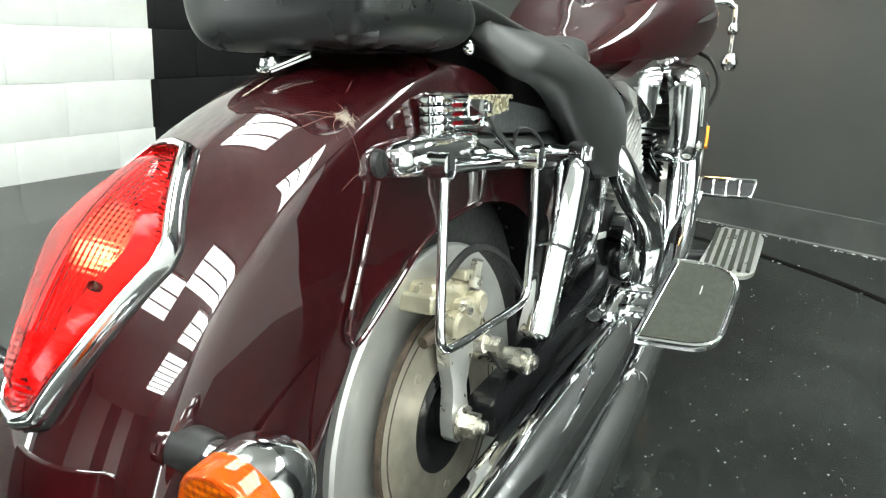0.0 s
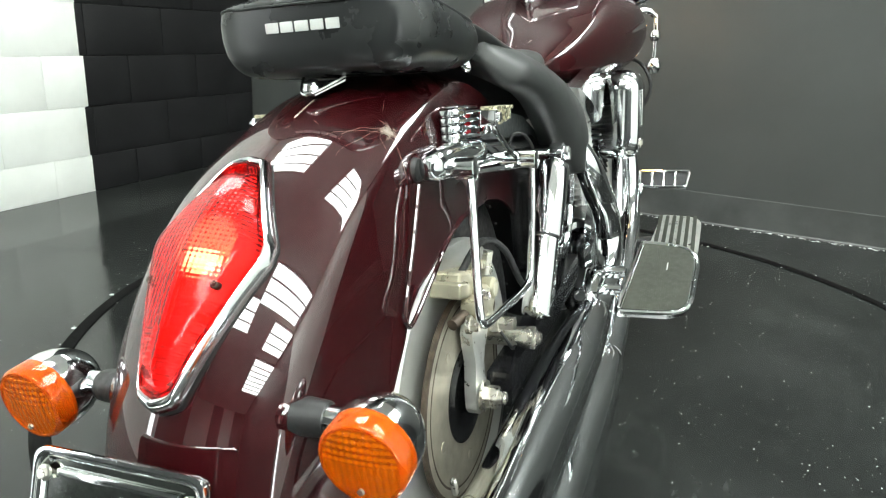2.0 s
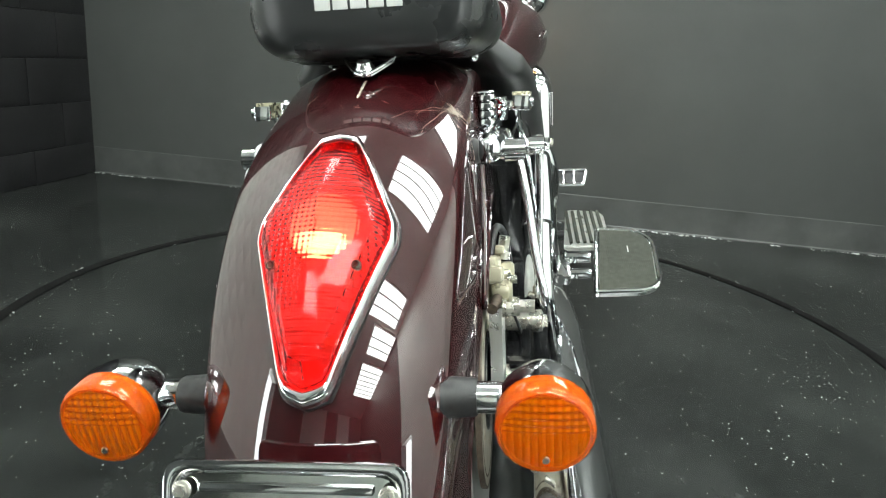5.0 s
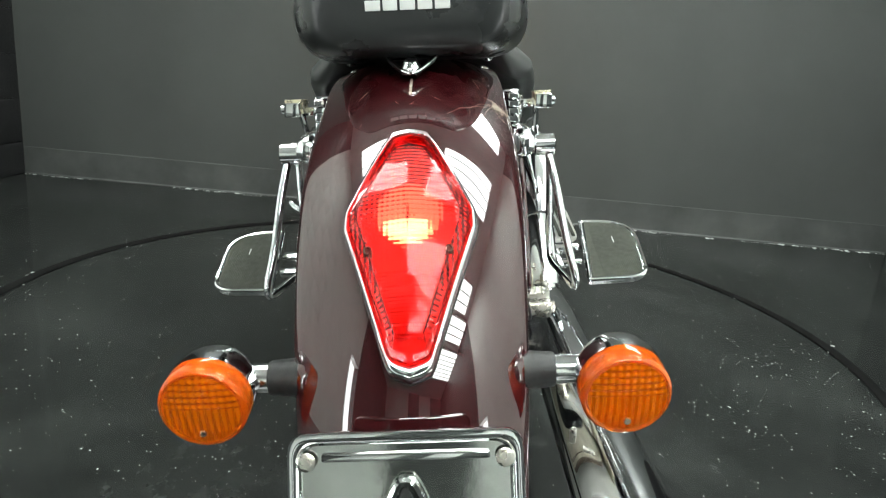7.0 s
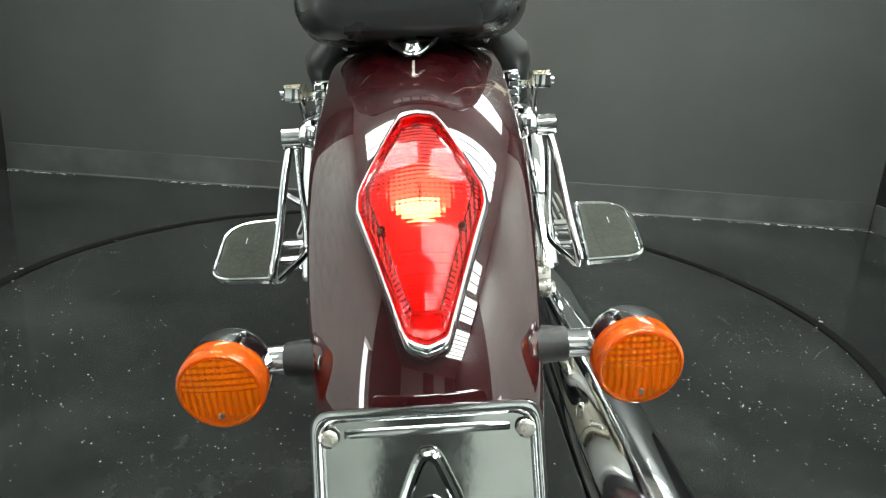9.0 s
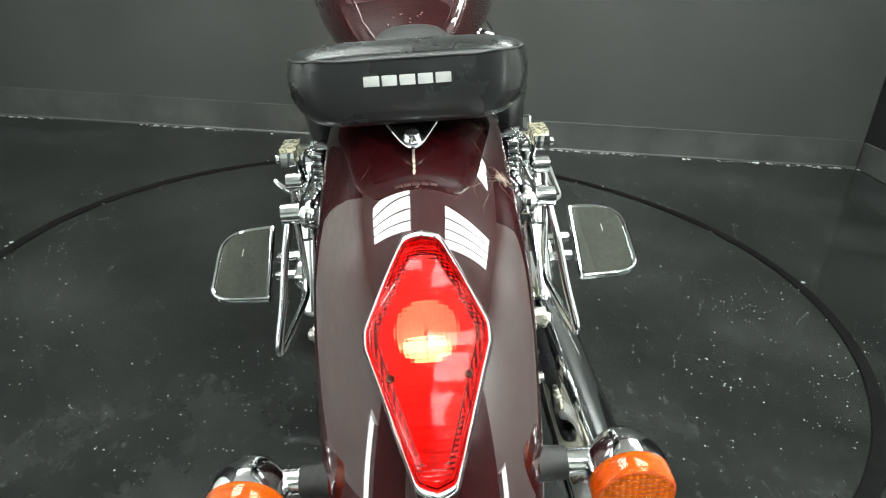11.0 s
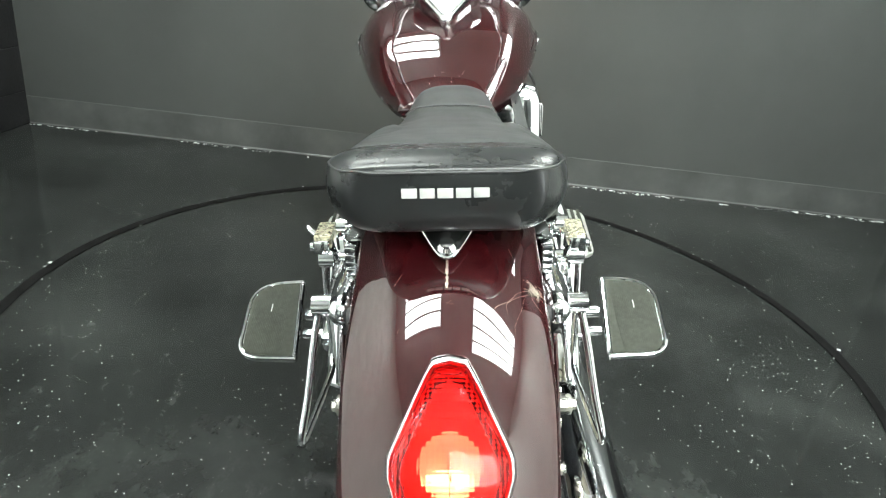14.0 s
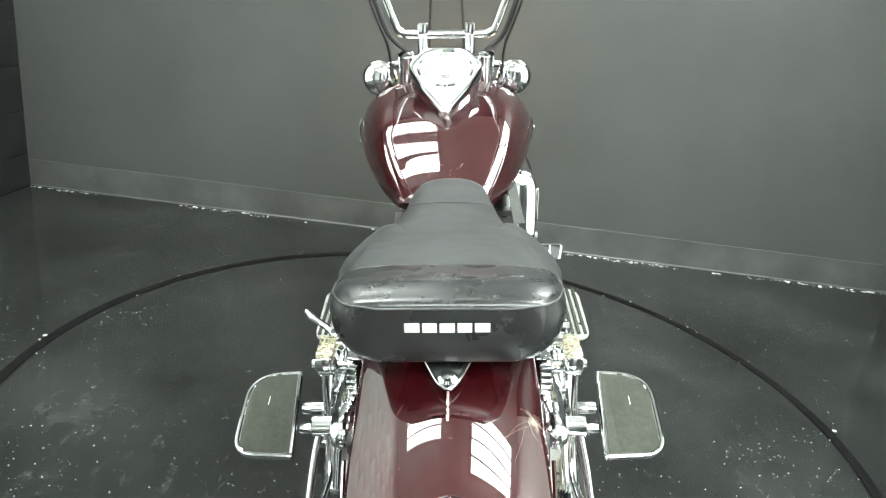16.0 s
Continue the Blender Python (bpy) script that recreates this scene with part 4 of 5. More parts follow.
# flap edges: outer, then inner place
FLAP = [((0.118, 0.108, 0.786), (0.118, 0.098, 0.759)), ((0.112, 0.182, 0.781), (0.128, 0.107, 0.742)), ((0.109, 0.279, 0.772), (0.141, 0.124, 0.722)), ((0.12, 0.385, 0.75), (0.151, 0.168, 0.709)), ((0.133, 0.508, 0.712), (0.156, 0.225, 0.687)), ((0.145, 0.588, 0.672), (0.161, 0.271, 0.653)), ((0.15, 0.611, 0.637), (0.163, 0.296, 0.632)), ((0.162, 0.565, 0.605), (0.162, 0.325, 0.607)), ((0.16, 0.513, 0.567), (0.163, 0.353, 0.583)), ((0.155, 0.443, 0.549), (0.164, 0.377, 0.563))]


def flap_rings(s):
    outer_line, inner_line = curve([o for o, _ in FLAP], 5), curve([i for _, i in FLAP], 5)
    rings = []
    for n, (o, i) in enumerate(zip(outer_line, inner_line)):
        ring = [i + (o - i) * f + Vector((0.034 * min(1.0, n / 9) * math.sin(math.pi * f ** 0.68) ** 0.85, 0, 0.005 * math.sin(math.pi * f ** 0.68))) for f in (0.0, 0.06, 0.15, 0.3, 0.45, 0.6, 0.75, 0.87, 0.95)]
        ring += [o, o + Vector((-0.006, 0.001, 0.002)), o + Vector((-0.02, 0, 0.005)), o + Vector((-0.06, -0.01, 0.0)), o + Vector((-0.07, -0.02, -0.03)), i + Vector((-0.03, 0.01, 0.01)), i + Vector((-0.008, 0.001, 0.0))]
        rings.append([Vector((s * p.x, p.y, p.z)) for p in ring])
    return rings


def cushion(y, top_w, low_w, top, low, n=56, full=0.62, dome=0.72):
    """Cushion section: domed top, full sides, foot of another width."""
    h = top - low
    out = []
    for k in range(n):
        a = 2 * math.pi * k / n
        c, q = math.cos(a), math.sin(a)
        x = math.copysign(abs(c) ** full, c)
        z = math.copysign(abs(q) ** dome, q)
        f = 0.5 + 0.5 * z
        t = min(1.0, max(0.0, (f - 0.08) / 0.5))
        t = t * t * (3 - 2 * t)
        out.append(Vector((x * (low_w + (top_w - low_w) * t), y, low + h * f)))
    return out


WELT = [(-0.1325, 0.0012), (-0.1305, 0.0035), (-0.123, 0.0085), (-0.106, 0.0135), (-0.08, 0.0155), (0.0, 0.0145), (0.055, 0.012)]
PAD_SIDE = [(0.976, 0.06), (0.992, 0.16), (1.0, 0.3), (0.995, 0.45), (0.97, 0.62), (0.925, 0.76), (0.86, 0.87), (0.77, 0.95), (0.6, 1.0), (0.0, 1.0)]


def pad_section(y, top_w, low_w, top, low):
    """Pad section: crowned top above the welt, full sides that draw in to a narrower foot."""
    off = lerp(WELT, y)[0]
    welt = top - off
    half = [(top_w * x, top - off * z) for x, z in ((0.0, 0.0), (0.48, 0.05), (0.73, 0.18), (0.865, 0.42), (0.935, 0.75), (0.961, 1.0))]
    half += [(top_w * x, welt - (welt - low) * z) for x, z in PAD_SIDE]
    line = curve([(x, 0, z) for x, z in half], 4)
    return [Vector((q.x, y, q.z)) for q in line] + [Vector((-q.x, y, q.z)) for q in reversed(line[1:-1])]


seat = part("seat", loft([cushion(y, *lerp(SEAT, y), 56, 0.7 + 0.08 * min(1, max(0, y - 0.08) / 0.25), 0.8 + 0.06 * min(1, max(0, y - 0.08) / 0.25)) for y in [0.668 * i / 66 for i in range(67)]]), VINYL, bike, "black vinyl rider seat with deep flaps", sharp=80)
part("nose_seam", tube([(-0.088, 0.5, 0.746), (-0.07, 0.5, 0.7585), (-0.03, 0.5, 0.763), (0, 0.5, 0.7635), (0.03, 0.5, 0.763), (0.07, 0.5, 0.7585), (0.088, 0.5, 0.746)], 0.0014, 6), VINYL, seat)
for s in (-1, 1):
    part("seat_flap", loft(flap_rings(s)), VINYL, seat, sharp=80)
pillion = part("pillion_pad", loft([pad_section(y, *lerp(PILLION, y)) for y in [-0.1325 + 0.1875 * i / 50 for i in range(51)]]), PILLION_VINYL, bike, "black vinyl pillion pad with stitched welt", sharp=80)


half_welt = [(w * 0.9635, y, top - lerp(WELT, y)[0] + 0.0003) for y, (w, _, top, _) in ((y, lerp(PILLION, y)) for y in (0.02, 0.0, -0.03, -0.06, -0.086, -0.106, -0.118, -0.1255, -0.1305))]
half_welt.append((0.07, -0.133, 0.8262))
part("welt", tube(half_welt + [(0.045, -0.1336, 0.8266), (0, -0.1338, 0.8268), (-0.045, -0.1336, 0.8266)] + [(-x, y, z) for x, y, z in reversed(half_welt)], 0.0014, 8), VINYL, pillion)
part("strap_bracket", joined(slab([(-0.026, 0.03), (-0.008, -0.008), (0.008, -0.008), (0.026, 0.03)], pose(0, -0.127, 0.737, 20, 0, 0), 0.002, 0.0), tube([(-0.026, -0.1, 0.752), (-0.007, -0.1345, 0.738), (0.007, -0.1345, 0.738), (0.026, -0.1, 0.752)], 0.0022, 8, 4)), CHROME, pillion, "chrome seat bracket")
part("bracket_bolt", lathe([(0, 0.011), (0.003, 0.011), (0.006, 0.0085), (0.009, 0.0075), (0.010, 0.004)], (0, -0.125, 0.741), (0, -0.35, 1), 20), CHROME, pillion)
for s in (-1, 1):
    part("seat_stud", joined(block((0.01, 0.016, 0.016), pose(s * 0.094, 0.1, 0.754, 0, 0, 20 * s), 0.003), lathe([(0, 0.0075), (0.003, 0.0075), (0.0045, 0.006)], (s * 0.095, 0.096, 0.753), (s, -0.6, 0), 20), lathe([(0.003, 0.0045), (0.007, 0.0045), (0.008, 0.003)], (s * 0.095, 0.096, 0.753), (s, -0.6, 0), 18)), CHROME, pillion)
# maker's mark as plain bars
for k, w in enumerate((0.019, 0.018, 0.019, 0.018, 0.019)):
    x = -0.0385 + 0.0192 * k
    part("mark_bar", block((w * 0.84, 0.002, 0.0105), pose(x * 0.95, -0.1332 + 0.5 * x * x, 0.805, 2, 0, 0), 0.0008), LETTER, pillion, "plain silver mark")

# Tank
TANK = [(0.60, 0.100, 0.753, 0.715, 0.088), (0.65, 0.116, 0.769, 0.70, 0.103), (0.70, 0.136, 0.787, 0.695, 0.118), (0.78, 0.166, 0.82, 0.69, 0.139), (0.88, 0.198, 0.867, 0.69, 0.157), (0.98, 0.224, 0.904, 0.695, 0.168), (1.08, 0.242, 0.924, 0.70, 0.17), (1.16, 0.246, 0.93, 0.715, 0.162), (1.24, 0.232, 0.926, 0.74, 0.145), (1.30, 0.195, 0.91, 0.775, 0.12), (1.335, 0.13, 0.885, 0.81, 0.08)]


def tank_ring(y, w, top, low, p):
    """Section: flat-topped panel with a crease, falling sides, rounded belly."""
    h, g = top - low, w - p
    half = curve([(0, 0, top), (p * 0.5, 0, top - 0.0025), (p * 0.85, 0, top - 0.0085), (p, 0, top - 0.015), (p + 0.3 * g, 0, top - 0.1 * h - 0.006), (p + 0.75 * g, 0, top - 0.29 * h), (w, 0, top - 0.54 * h), (w * 0.97, 0, top - 0.72 * h), (w * 0.86, 0, top - 0.89 * h), (w * 0.6, 0, low), (0, 0, low)], 4)
    return [Vector((q.x, y, q.z)) for q in half] + [Vector((-q.x, y, q.z)) for q in reversed(half[1:-1])]


FRONT_TURN = -0.013                           # the front end stands a little to the side of the rear wheel's line
tank = part("fuel_tank", loft([tank_ring(y, *[v * k for v, k in zip(lerp(TANK, y), (0.967, 1.0, 1.0, 0.967))]) for y in [0.60 + 0.735 * i / 80 for i in range(81)]]), PAINT, bike, "glossy maroon teardrop fuel tank", sharp=80)
tank.location.x = FRONT_TURN
for s in (-1, 1):
    part("tank_emblem", tube([(s * 0.221, 0.97, 0.80), (s * 0.236, 1.05, 0.815), (s * 0.239, 1.14, 0.83)], [0.002, 0.007, 0.003], 10), CHROME, tank, "slim chrome badge")
    part("tank_trim", tube([(s * 0.082, 0.62, 0.722), (s * 0.115, 0.74, 0.70), (s * 0.15, 0.9, 0.698), (s * 0.185, 1.08, 0.71)], 0.006, 10), CHROME, tank)


GAUGE = pose(0, 0.845, 0.866, 34, 0, 0)


def gauge_ring(k, lift):
    outline = resample(rounded([(0.0, 0.0, 0.012), (0.06, 0.1, 0.05), (0.096, 0.185, 0.05), (0.05, 0.255, 0.05), (-0.05, 0.255, 0.05), (-0.096, 0.185, 0.05), (-0.06, 0.1, 0.05)]), 72)
    return [GAUGE @ Vector((x * k * 1.06, 0.15 + (0.011 + y * 1.03 - 0.15) * k, lift)) for x, y in outline]


gauge = part("speedometer", loft([gauge_ring(0.8, -0.1), gauge_ring(0.98, -0.02), gauge_ring(1.0, 0.0), gauge_ring(0.985, 0.008), gauge_ring(0.94, 0.013), gauge_ring(0.88, 0.013), gauge_ring(0.85, 0.010)]), CHROME, tank, "chrome teardrop speedometer housing", sharp=50)
face = GAUGE @ pose(0, 0.175, 0.012)
up = face.to_3x3() @ Vector((0, 0, 1))
part("dial_plate", loft([gauge_ring(0.85, 0.0075), gauge_ring(0.84, 0.0112), gauge_ring(0.4, 0.0116)]), DIAL, gauge, "pale frosted dial plate")
dial = part("dial", lathe([(0, 0.062), (0.002, 0.062), (0.002, 0)], face.translation, up, 44), DIAL, gauge, "pale round dial")
for k in range(17):
    part("dial_tick", block((0.0025, 0.009, 0.001), face @ pose(0, 0, 0.003) @ pose(0, 0, 0, 0, 0, 110 - 220 * k / 16) @ pose(0, 0.053, 0), 0.0), BLACK, dial)
part("trip_window", block((0.022, 0.009, 0.001), face @ pose(0, -0.03, 0.0026), 0.0), BLACK, dial)
part("needle", block((0.002, 0.05, 0.001), face @ pose(0, 0, 0.004, 0, 0, 108) @ pose(0, 0.02, 0), 0.0), AMBER_CAP, dial)
part("glass", lathe([(0.006, 0.066), (0.010, 0.06), (0.013, 0.035), (0.014, 0.0)], face.translation, up, 44), CLEAR, gauge)
part("dial_rim", lathe([(-0.004, 0.071), (0.006, 0.071), (0.010, 0.068), (0.006, 0.064)], face.translation, up, 48, False), CHROME, gauge)

# Handlebar, fork, front signals
bar = part("handlebar", tube([(-0.40, 0.97, 1.32), (-0.36, 1.05, 1.34), (-0.29, 1.15, 1.34), (-0.225, 1.22, 1.28), (-0.185, 1.245, 1.19), (-0.147, 1.25, 1.09), (-0.128, 1.25, 1.058), (-0.09, 1.25, 1.053), (0.0, 1.25, 1.053), (0.09, 1.25, 1.053), (0.128, 1.25, 1.058), (0.147, 1.25, 1.09), (0.185, 1.245, 1.19), (0.225, 1.22, 1.28), (0.29, 1.15, 1.34), (0.36, 1.05, 1.34), (0.40, 0.97, 1.32)], 0.0125, 16), CHROME, bike, "chrome pull-back handlebar")
bar.location.x = FRONT_TURN
part("top_clamp", block((0.25, 0.09, 0.03), pose(0, 1.26, 0.985, 8, 0, 0), 0.012, 3), CHROME, bar)
for s in (-1, 1):
    part("riser", joined(lathe([(0, 0.017), (0.06, 0.016)], (s * 0.066, 1.25, 0.99), (0, 0, 1), 20), block((0.03, 0.045, 0.036), pose(s * 0.066, 1.25, 1.066), 0.008, 3)), CHROME, bar)
    part("fork_leg", lathe([(0, 0.022), (0.35, 0.022), (0.36, 0.029), (0.85, 0.029)], (s * 0.115, 1.22, 1.0), (0, 0.47, -0.883), 24), CHROME, bar)
    part("grip", tube([(s * 0.40, 0.97, 1.32), (s * 0.43, 0.9, 1.305), (s * 0.45, 0.85, 1.3)], 0.017, 14), RUBBER, bar)
    sig = part("front_turn_signal", lathe([(0, 0.015), (0.004, 0.03), (0.014, 0.043), (0.028, 0.051), (0.05, 0.054), (0.06, 0.054)], (s * 0.199, 1.25, 0.933), (0, 1, -0.05), 32), CHROME, bar, "chrome bullet front turn signal")
    part("signal_lens", lathe([(0.058, 0.049), (0.07, 0.048), (0.076, 0.037), (0.078, 0)], (s * 0.199, 1.25, 0.933), (0, 1, -0.05), 28), AMBER_LIT, sig, "lit amber lens")
    part("signal_stalk", tube([(s * 0.17, 1.28, 0.965), (s * 0.13, 1.28, 0.97), (s * 0.11, 1.28, 0.97)], 0.011, 12), CHROME, sig)
    part("cable", tube([(s * 0.27, 1.17, 1.32), (s * 0.215, 1.21, 1.2), (s * 0.165, 1.22, 1.06), (s * 0.11, 1.24, 1.0), (s * 0.10, 1.3, 0.93)], 0.0075, 10), HOSE, bar)
    part("thin_cable", tube([(s * 0.255, 1.16, 1.3), (s * 0.2, 1.19, 1.12), (s * 0.165, 1.22, 1.02), (s * 0.16, 1.24, 0.94), (s * 0.15, 1.2, 0.92)], 0.0038, 8), HOSE, bar)
    part("far_cable", tube([(s * 0.04, 1.3, 1.25), (s * 0.045, 1.32, 1.15), (s * 0.05, 1.34, 1.05), (s * 0.05, 1.36, 0.95)], 0.004, 8), HOSE, bar)
    if s > 0:
        part("fork_reflector", joined(block((0.012, 0.02, 0.066), pose(s * 0.195, 1.47, 0.498, -28, 0, 0), 0.004), ), AMBER_CAP, bar, "amber reflector")
        part("reflector_plate", block((0.006, 0.03, 0.16), pose(s * 0.187, 1.475, 0.465, -28, 0, 0), 0.004), STEEL, bar)
part("headlamp", lathe([(0, 0.02), (0.02, 0.06), (0.06, 0.088), (0.12, 0.092), (0.13, 0.088)], (0, 1.33, 0.93), (0, 1, -0.1), 36), CHROME, bar)
rod = part("guard_knob", joined(tube([(0.222, 1.656, 0.86), (0.222, 1.656, 0.81), (0.218, 1.656, 0.732)], [0.009, 0.0105, 0.007, 0.007], 14), lathe([(-0.02, 0.001), (-0.016, 0.013), (-0.006, 0.019), (0.006, 0.019), (0.016, 0.013), (0.02, 0.001)], (0.22, 1.656, 0.80), (0, 0, 1), 20)), CHROME, bar, "chrome stem")
part("ball", lathe([(-0.028, 0.001), (-0.024, 0.015), (-0.012, 0.0245), (0, 0.028), (0.012, 0.0245), (0.024, 0.015), (0.028, 0.001)], (0.218, 1.656, 0.7045), (0, 0, 1), 28), CHROME, rod, "dark chrome ball end")
part("stem_arm", tube([(0.222, 1.656, 0.86), (0.19, 1.64, 0.88), (0.12, 1.58, 0.87)], 0.0105, 12), CHROME, rod)
front = part("front_wheel", lathe([(-0.05, 0.0), (-0.05, 0.04), (-0.02, 0.05), (-0.02, 0.17), (-0.045, 0.215), (0.045, 0.215), (0.02, 0.17), (0.02, 0.05), (0.05, 0.04), (0.05, 0.0)], (0, 1.66, 0.325), (1, 0, 0), 56), RIM, bike)
part("front_tyre", lathe([(0.043, 0.215), (0.056, 0.245), (0.054, 0.275), (0.035, 0.31), (0.0, 0.322), (-0.035, 0.31), (-0.054, 0.275), (-0.056, 0.245), (-0.043, 0.215)], (0, 1.66, 0.325), (1, 0, 0), 72, False, True), RUBBER, front)
part("front_fender", sheet([[(x, 1.66 - 0.345 * math.sin(radians(d)) * (1 - 0.4 * (x / 0.09) ** 2 * 0.3), 0.325 + (0.345 - 2.5 * x * x) * math.cos(radians(d))) for x in (-0.08, -0.06, -0.03, 0, 0.03, 0.06, 0.08)] for d in range(-50, 75, 5)]), PAINT, bike)

# Engine and side covers
engine = part("engine", block((0.24, 0.5, 0.3), pose(0, 0.93, 0.33), 0.05, 4), BLACK, bike, "black engine case")
for name, y0, z0, tilt, mat in (("rear_cylinder", 0.80, 0.45, 26, STEEL), ("front_cylinder", 1.0, 0.46, -26, GLOSS)):
    base = pose(0, y0, z0, tilt, 0, 0)
    cyl = part(name, block((0.16, 0.12, 0.22), base @ pose(0, 0, 0.10), 0.02, 3), mat, engine)
    for k in range(13):
        part("cooling_fin", block((0.27, 0.18, 0.0045), base @ pose(0, 0, 0.012 + 0.0145 * k), 0.0015, 1), mat, cyl)
part("crankcase_cover", lathe([(0, 0.0), (0, 0.10), (0.03, 0.10), (0.045, 0.088), (0.05, 0.05), (0.05, 0.0)], (0.12, 0.93, 0.33), (1, 0, 0), 44), CHROME, engine, "round chrome engine cover")
part("clutch_cover", lathe([(0, 0.0), (0, 0.075), (0.028, 0.075), (0.04, 0.06), (0.043, 0.0)], (0.12, 0.72, 0.36), (1, 0, 0), 40), CHROME, engine)
filter_cover = part("air_cleaner_cover", loft([[Vector((x, 1.035 + (a * k), 0.60 + (b * k))) for a, b in resample(rounded([(-0.085, -0.10, 0.05), (0.075, -0.12, 0.05), (0.09, 0.10, 0.05), (-0.06, 0.12, 0.05)]), 48)] for x, k in ((0.10, 0.9), (0.105, 1.0), (0.19, 1.0), (0.21, 0.96), (0.223, 0.86), (0.229, 0.7), (0.231, 0.3))]), CHROME, engine, "rounded chrome air cleaner cover", sharp=60)
part("cover_plate", block((0.012, 0.03, 0.09), pose(0.228, 1.0, 0.62), 0.005, 3), CHROME, filter_cover)
part("cover_bolt", lathe([(0, 0.012), (0.006, 0.012), (0.009, 0.008)], (0.226, 0.99, 0.535), (1, 0, 0), 18), BOLT, filter_cover)
part("intake_panel", loft([[Vector((0.13 + dx, y, z)) for dx, y, z in ((0, 0.56, 0.70), (0, 0.80, 0.735), (0, 0.97, 0.742), (0, 0.9, 0.66), (0, 0.85, 0.595), (0, 0.71, 0.655))], [Vector((0.155, y, z)) for y, z in ((0.58, 0.695), (0.80, 0.726), (0.95, 0.733), (0.885, 0.665), (0.845, 0.61), (0.72, 0.658))]]), CHROME, engine)
for s in (-1, 1):
    part("side_cover", loft([[Vector((s * x, 0.36 + a * k, 0.53 + b * k)) for a, b in resample(rounded([(-0.12, 0.09, 0.03), (-0.085, -0.12, 0.03), (0.07, -0.13, 0.04), (0.16, 0.08, 0.04)]), 40)] for x, k in ((0.10, 1.0), (0.148, 1.0), (0.158, 0.95), (0.164, 0.85), (0.166, 0.4))]), GLOSS, bike, "gloss black side cover", sharp=60)
part("side_badge", block((0.003, 0.09, 0.010), pose(0.168, 0.41, 0.461, -9, 0, 0), 0.001), LETTER, bike, "plain silver badge strip")
part("side_cover_trim", tube([(0.168, 0.30, 0.45), (0.172, 0.33, 0.452), (0.172, 0.37, 0.47), (0.168, 0.40, 0.50)], 0.006, 10), CHROME, bike, "chrome trim")
part("frame_rail", joined(tube([(0.1, 0.3, 0.62), (0.11, 0.45, 0.5), (0.12, 0.55, 0.36), (0.12, 0.7, 0.2), (0.12, 1.1, 0.18)], 0.017, 14), tube([(-0.1, 0.3, 0.62), (-0.11, 0.45, 0.5), (-0.12, 0.55, 0.36), (-0.12, 0.7, 0.2), (-0.12, 1.1, 0.18)], 0.017, 14)), GLOSS, bike)
part("neck_tube", tube([(0, 0.3, 0.66), (0, 0.7, 0.69), (0, 1.1, 0.78), (0, 1.25, 0.9)], 0.03, 16), GLOSS, bike)
part("down_tube", tube([(0.13, 1.2, 0.72), (0.155, 1.14, 0.5), (0.165, 1.06, 0.3), (0.16, 0.95, 0.2)], 0.017, 16), CHROME, bike, "chrome engine guard tube")
part("throttle_cable", tube([(0.16, 1.24, 0.74), (0.21, 1.2, 0.72), (0.235, 1.19, 0.66), (0.21, 1.18, 0.6), (0.18, 1.17, 0.58)], 0.005, 10), HOSE, bike)

# Rider's boards, pedal, stand
for s in (-1, 1):
    B = pose(s * 0.255, 0.87, 0.265, 8, 0, 0)
    rb = part("rider_floorboard", slab([(s * x, y) for x, y in rounded([(0.0, 0.0, 0.02), (0.12, 0.01, 0.04), (0.125, 0.26, 0.05), (0.02, 0.28, 0.02)])], B, 0.014, 0.003), STEEL, bike, "rider floorboard with raised rubber ribs")
    for k in range(6):
        x = 0.016 + 0.0175 * k
        part("rubber_rib", slab([(s * u, v) for u, v in ((x, 0.02), (x + 0.009, 0.02), (x + 0.009, 0.255), (x, 0.255))], B @ pose(0, 0, 0.0142), 0.006, 0.0015), PAD, rb)
    part("board_arm", tube([(s * 0.27, 1.0, 0.28), (s * 0.18, 1.0, 0.27), (s * 0.1, 1.0, 0.26)], 0.012, 12), BLACK, rb)
pedal = pose(0.272, 1.215, 0.40, 62, 0, 0)
pe = rounded([(-0.063, -0.022, 0.008), (0.06, -0.022, 0.008), (0.07, 0.024, 0.008), (-0.063, 0.024, 0.008)])
brake = part("brake_pedal", joined(tube([pedal @ Vector((x, y, 0.004)) for x, y in pe] + [pedal @ Vector((*pe[0], 0.004))], 0.0045, 8, 2), *[block((0.006, 0.044, 0.008), pedal @ pose(-0.03 + 0.031 * k, 0, 0.004), 0.002) for k in range(3)]), CHROME, bike, "chrome brake pedal with four windows")
part("pedal_pad", slab([(x * 0.96, y * 0.94) for x, y in pe], pedal @ pose(0, 0, -0.002), 0.004, 0.0), BLACK, brake)
part("pedal_arm", tube([(0.215, 1.21, 0.385), (0.2, 1.15, 0.33), (0.185, 1.0, 0.27), (0.16, 0.95, 0.26)], 0.008, 12), CHROME, brake)
part("side_stand", tube([(-0.14, 0.66, 0.24), (-0.22, 0.74, 0.16), (-0.30, 0.82, 0.075), (-0.335, 0.86, 0.008)], [0.014, 0.012, 0.011, 0.012], 14), CHROME, bike, "chrome side stand")
part("stand_foot", block((0.05, 0.06, 0.006), pose(-0.34, 0.865, -0.033, 0, 7, 0), 0.002), CHROME, bike)
part("shift_lever", tube([(-0.23, 0.62, 0.36), (-0.29, 0.68, 0.40), (-0.335, 0.70, 0.425), (-0.35, 0.705, 0.44)], [0.008, 0.008, 0.009, 0.006], 12), CHROME, bike, "curved chrome heel lever")

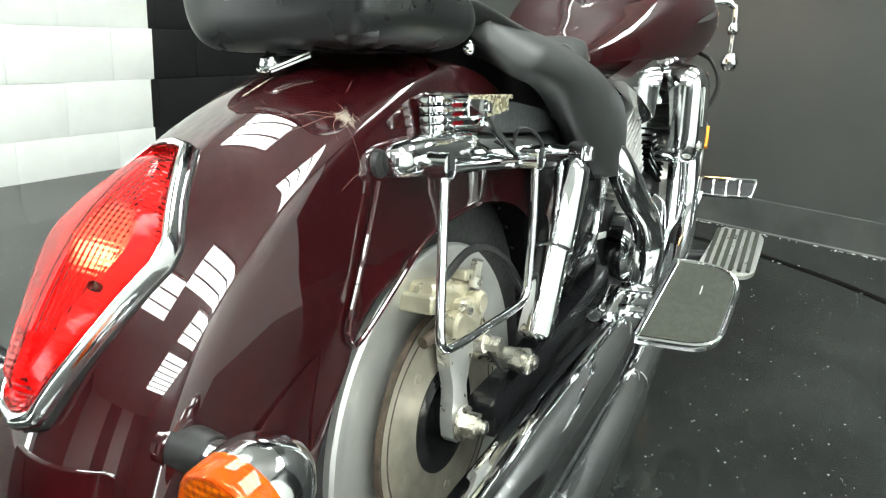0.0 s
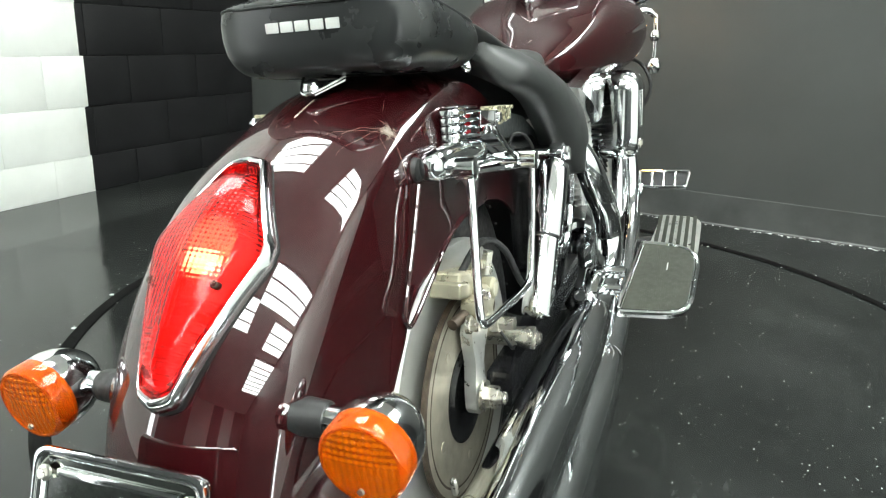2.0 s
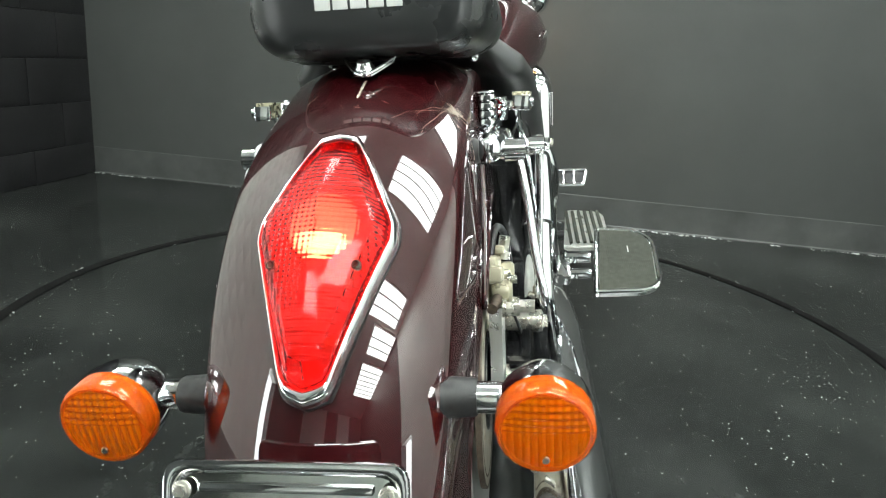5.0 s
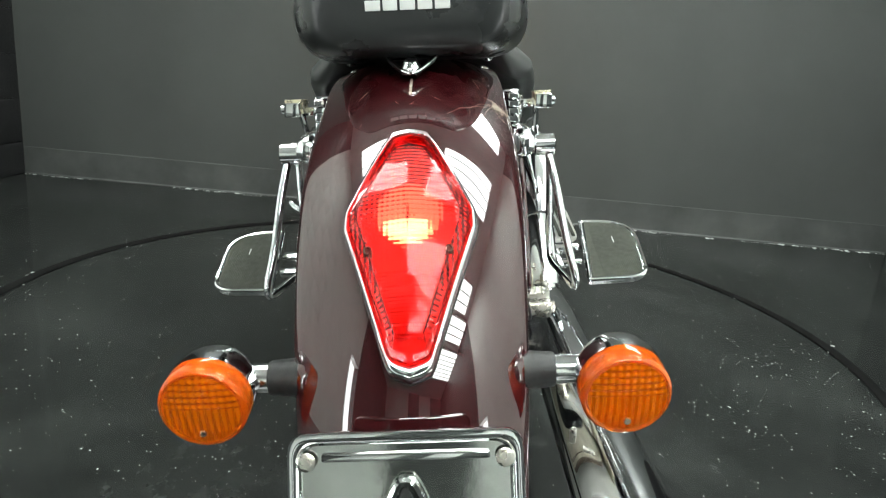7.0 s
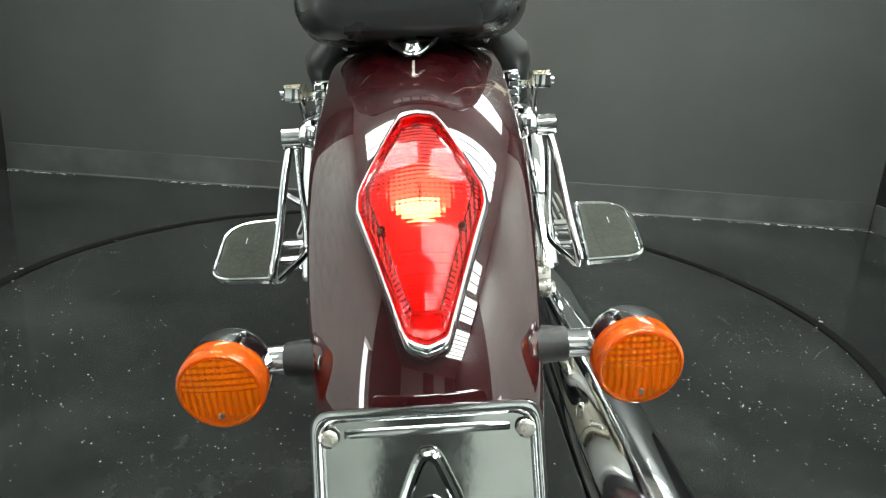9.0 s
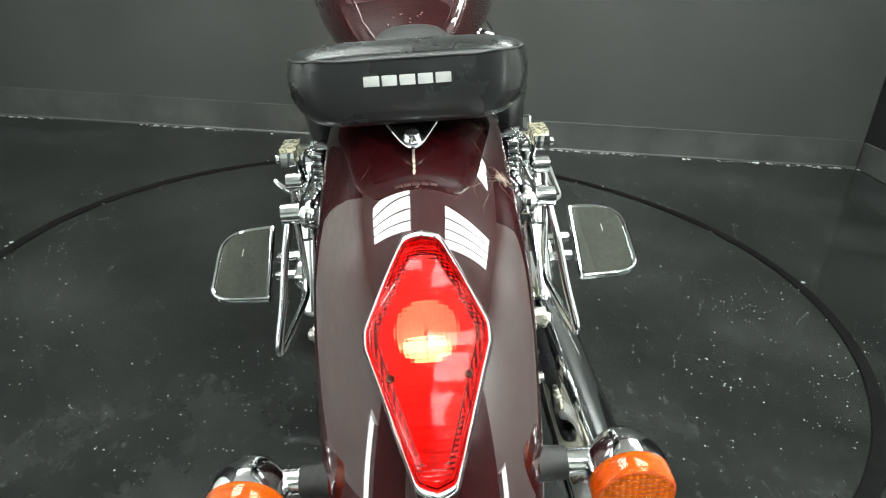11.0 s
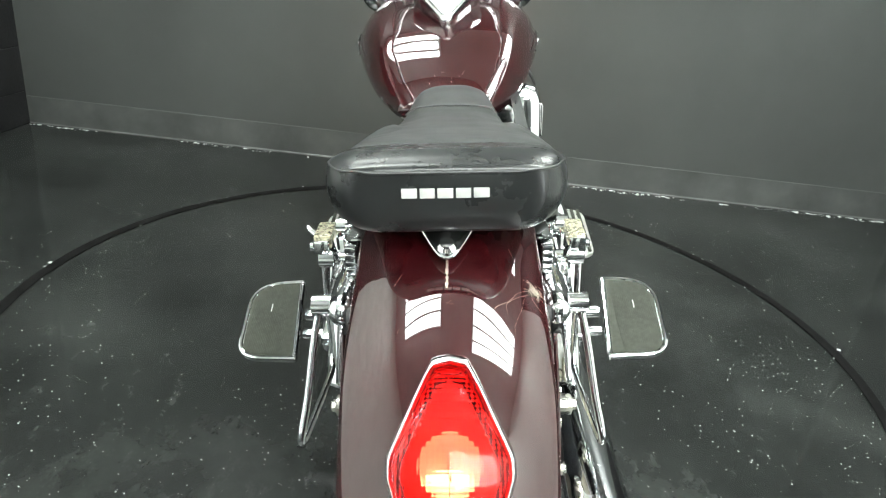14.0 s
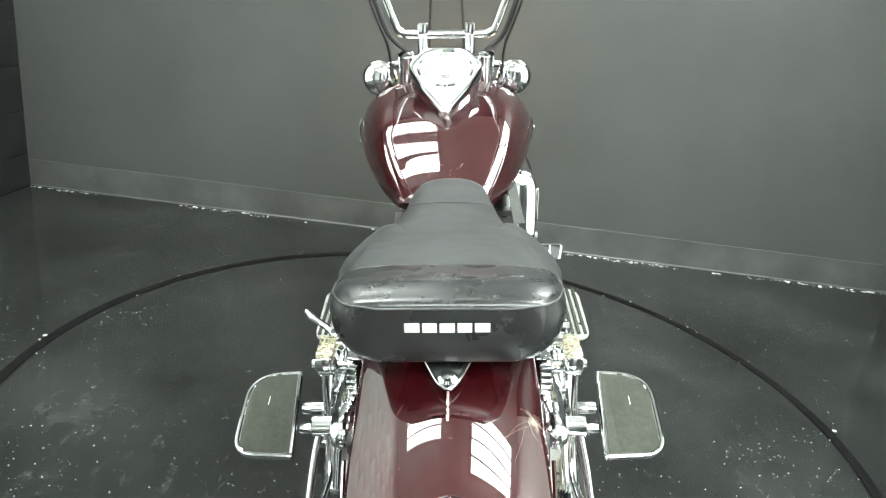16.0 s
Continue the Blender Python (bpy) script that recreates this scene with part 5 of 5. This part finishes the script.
# Small wear: dried drip under the bracket bolt, straw caught on the mudguard
part("dried_drip", sheet([[on_arc(x * (1 + 1.1 * noise.noise((d * 2.3, 2, x * 90))), d, fender_r(x, d) + 0.0007) for x in (-0.0013, 0.0, 0.0013)] for d in [17.5 + 0.4 * i for i in range(16)]]), MUD, fender, "tan dried drip mark")
rng = random.Random(31)
for n in range(9):
    x, y = rng.uniform(-0.035, 0.04), rng.uniform(0.66, 0.71)
    tilt, long = rng.uniform(-0.5, 0.5), rng.uniform(0.003, 0.009)
    line = []
    for u in (0.0, 0.5, 1.0):
        q, v = x + tilt * long * u + rng.gauss(0, 0.0004), y + long * u
        line.append((q, v, lerp(TANK, v)[1] - 0.2 * q * q + 0.0002))
    part("scratch", tube(line, [0.0002, 0.0005, 0.0002], 5, 2), FLAKE, tank)
for n in range(7):
    x, d = rng.uniform(-0.06, 0.075), rng.uniform(13, 30)
    wx, wd = rng.gauss(0, 0.003), rng.gauss(0, 0.6)
    part("scratch", tube([on_arc(x + wx * u, d + wd * u, fender_r(x + wx * u, d + wd * u) + 0.0001) for u in (0, 1, 2, 3)], [0.00005, 0.00011, 0.00005], 5, 2), MUD, fender)
rng = random.Random(12)
grass = new("dry_grass_tuft")
grass.matrix_world = bike.matrix_world.copy()
tagged(grass, "tuft of dry straw and lint stuck on the mudguard", "straw")
for k in range(84):
    x, d = 0.0925 + rng.gauss(0, 0.0022), 21.0 + rng.gauss(0, 0.4)
    wayx, wayd, fat, turn = rng.gauss(0, 0.0004), rng.gauss(0, 0.07), 0.00013, 0.0005
    if k < 7:
        wayx, wayd, fat, turn = rng.gauss(-0.005, 0.005), rng.gauss(0.5, 0.8), 0.00009, 0.0022
    line = []
    for u in range(7):
        q = max(-0.1, min(0.11, x))
        line.append(on_arc(q, d, fender_r(q, d) + 0.0006 + abs(rng.gauss(0, 0.0012 if k > 22 else 0.0004))))
        x, d = x + wayx + rng.gauss(0, 0.0008), d + wayd + rng.gauss(0, 0.13)
        wayx, wayd = wayx + rng.gauss(0, turn), wayd + rng.gauss(0, turn * 110)
    part("straw", tube(line, [fat, fat, fat * 0.6], 4, 2), STRAW, grass)

# ---- blocks of the left wall ----

def wall_block(y0, y1, z0, z1, mat):
    """One block between two distances from the corner, proud of the joint."""
    key = (round(y1 - y0, 3), round(z1 - z0, 3), mat.name)
    gap = 0.0009 if mat == WHITEBLOCK else 0.006
    if key not in BLOCKS:
        BLOCKS[key] = mesh_of("block", block((0.012, key[0] - gap, key[1] - gap), Matrix(), gap * 0.4, 2), mat)
    ob = new("block", BLOCKS[key])
    ob.parent = wall_left
    ob.matrix_world = LEFT @ pose(-0.0065, -(y0 + y1) / 2, (z0 + z1) / 2)


BLOCKS = {}
for row in range(14):
    z0, z1 = (0.0, 0.168) if row == 0 else (0.168 + 0.221 * (row - 1), 0.168 + 0.221 * row)
    z1 = min(z1, HIGH - 0.004)
    edge = 0.007 if row % 2 == 0 else -0.214
    line = PAINTLINE + 0.012 * math.sin(row * 2.3)
    while edge < 2.9:
        y0, y1 = max(0.004, edge), edge + 0.442
        if y0 < line < y1:
            for a, b, mat in ((y0, line + 0.0035, DARKBLOCK), (line - 0.0035, y1, WHITEBLOCK)):
                if b - a > 0.02:
                    wall_block(a, b, z0, z1, mat)
        elif y1 > 0.03:
            wall_block(y0, y1, z0, z1, WHITEBLOCK if y0 >= line else DARKBLOCK)
        edge = y1
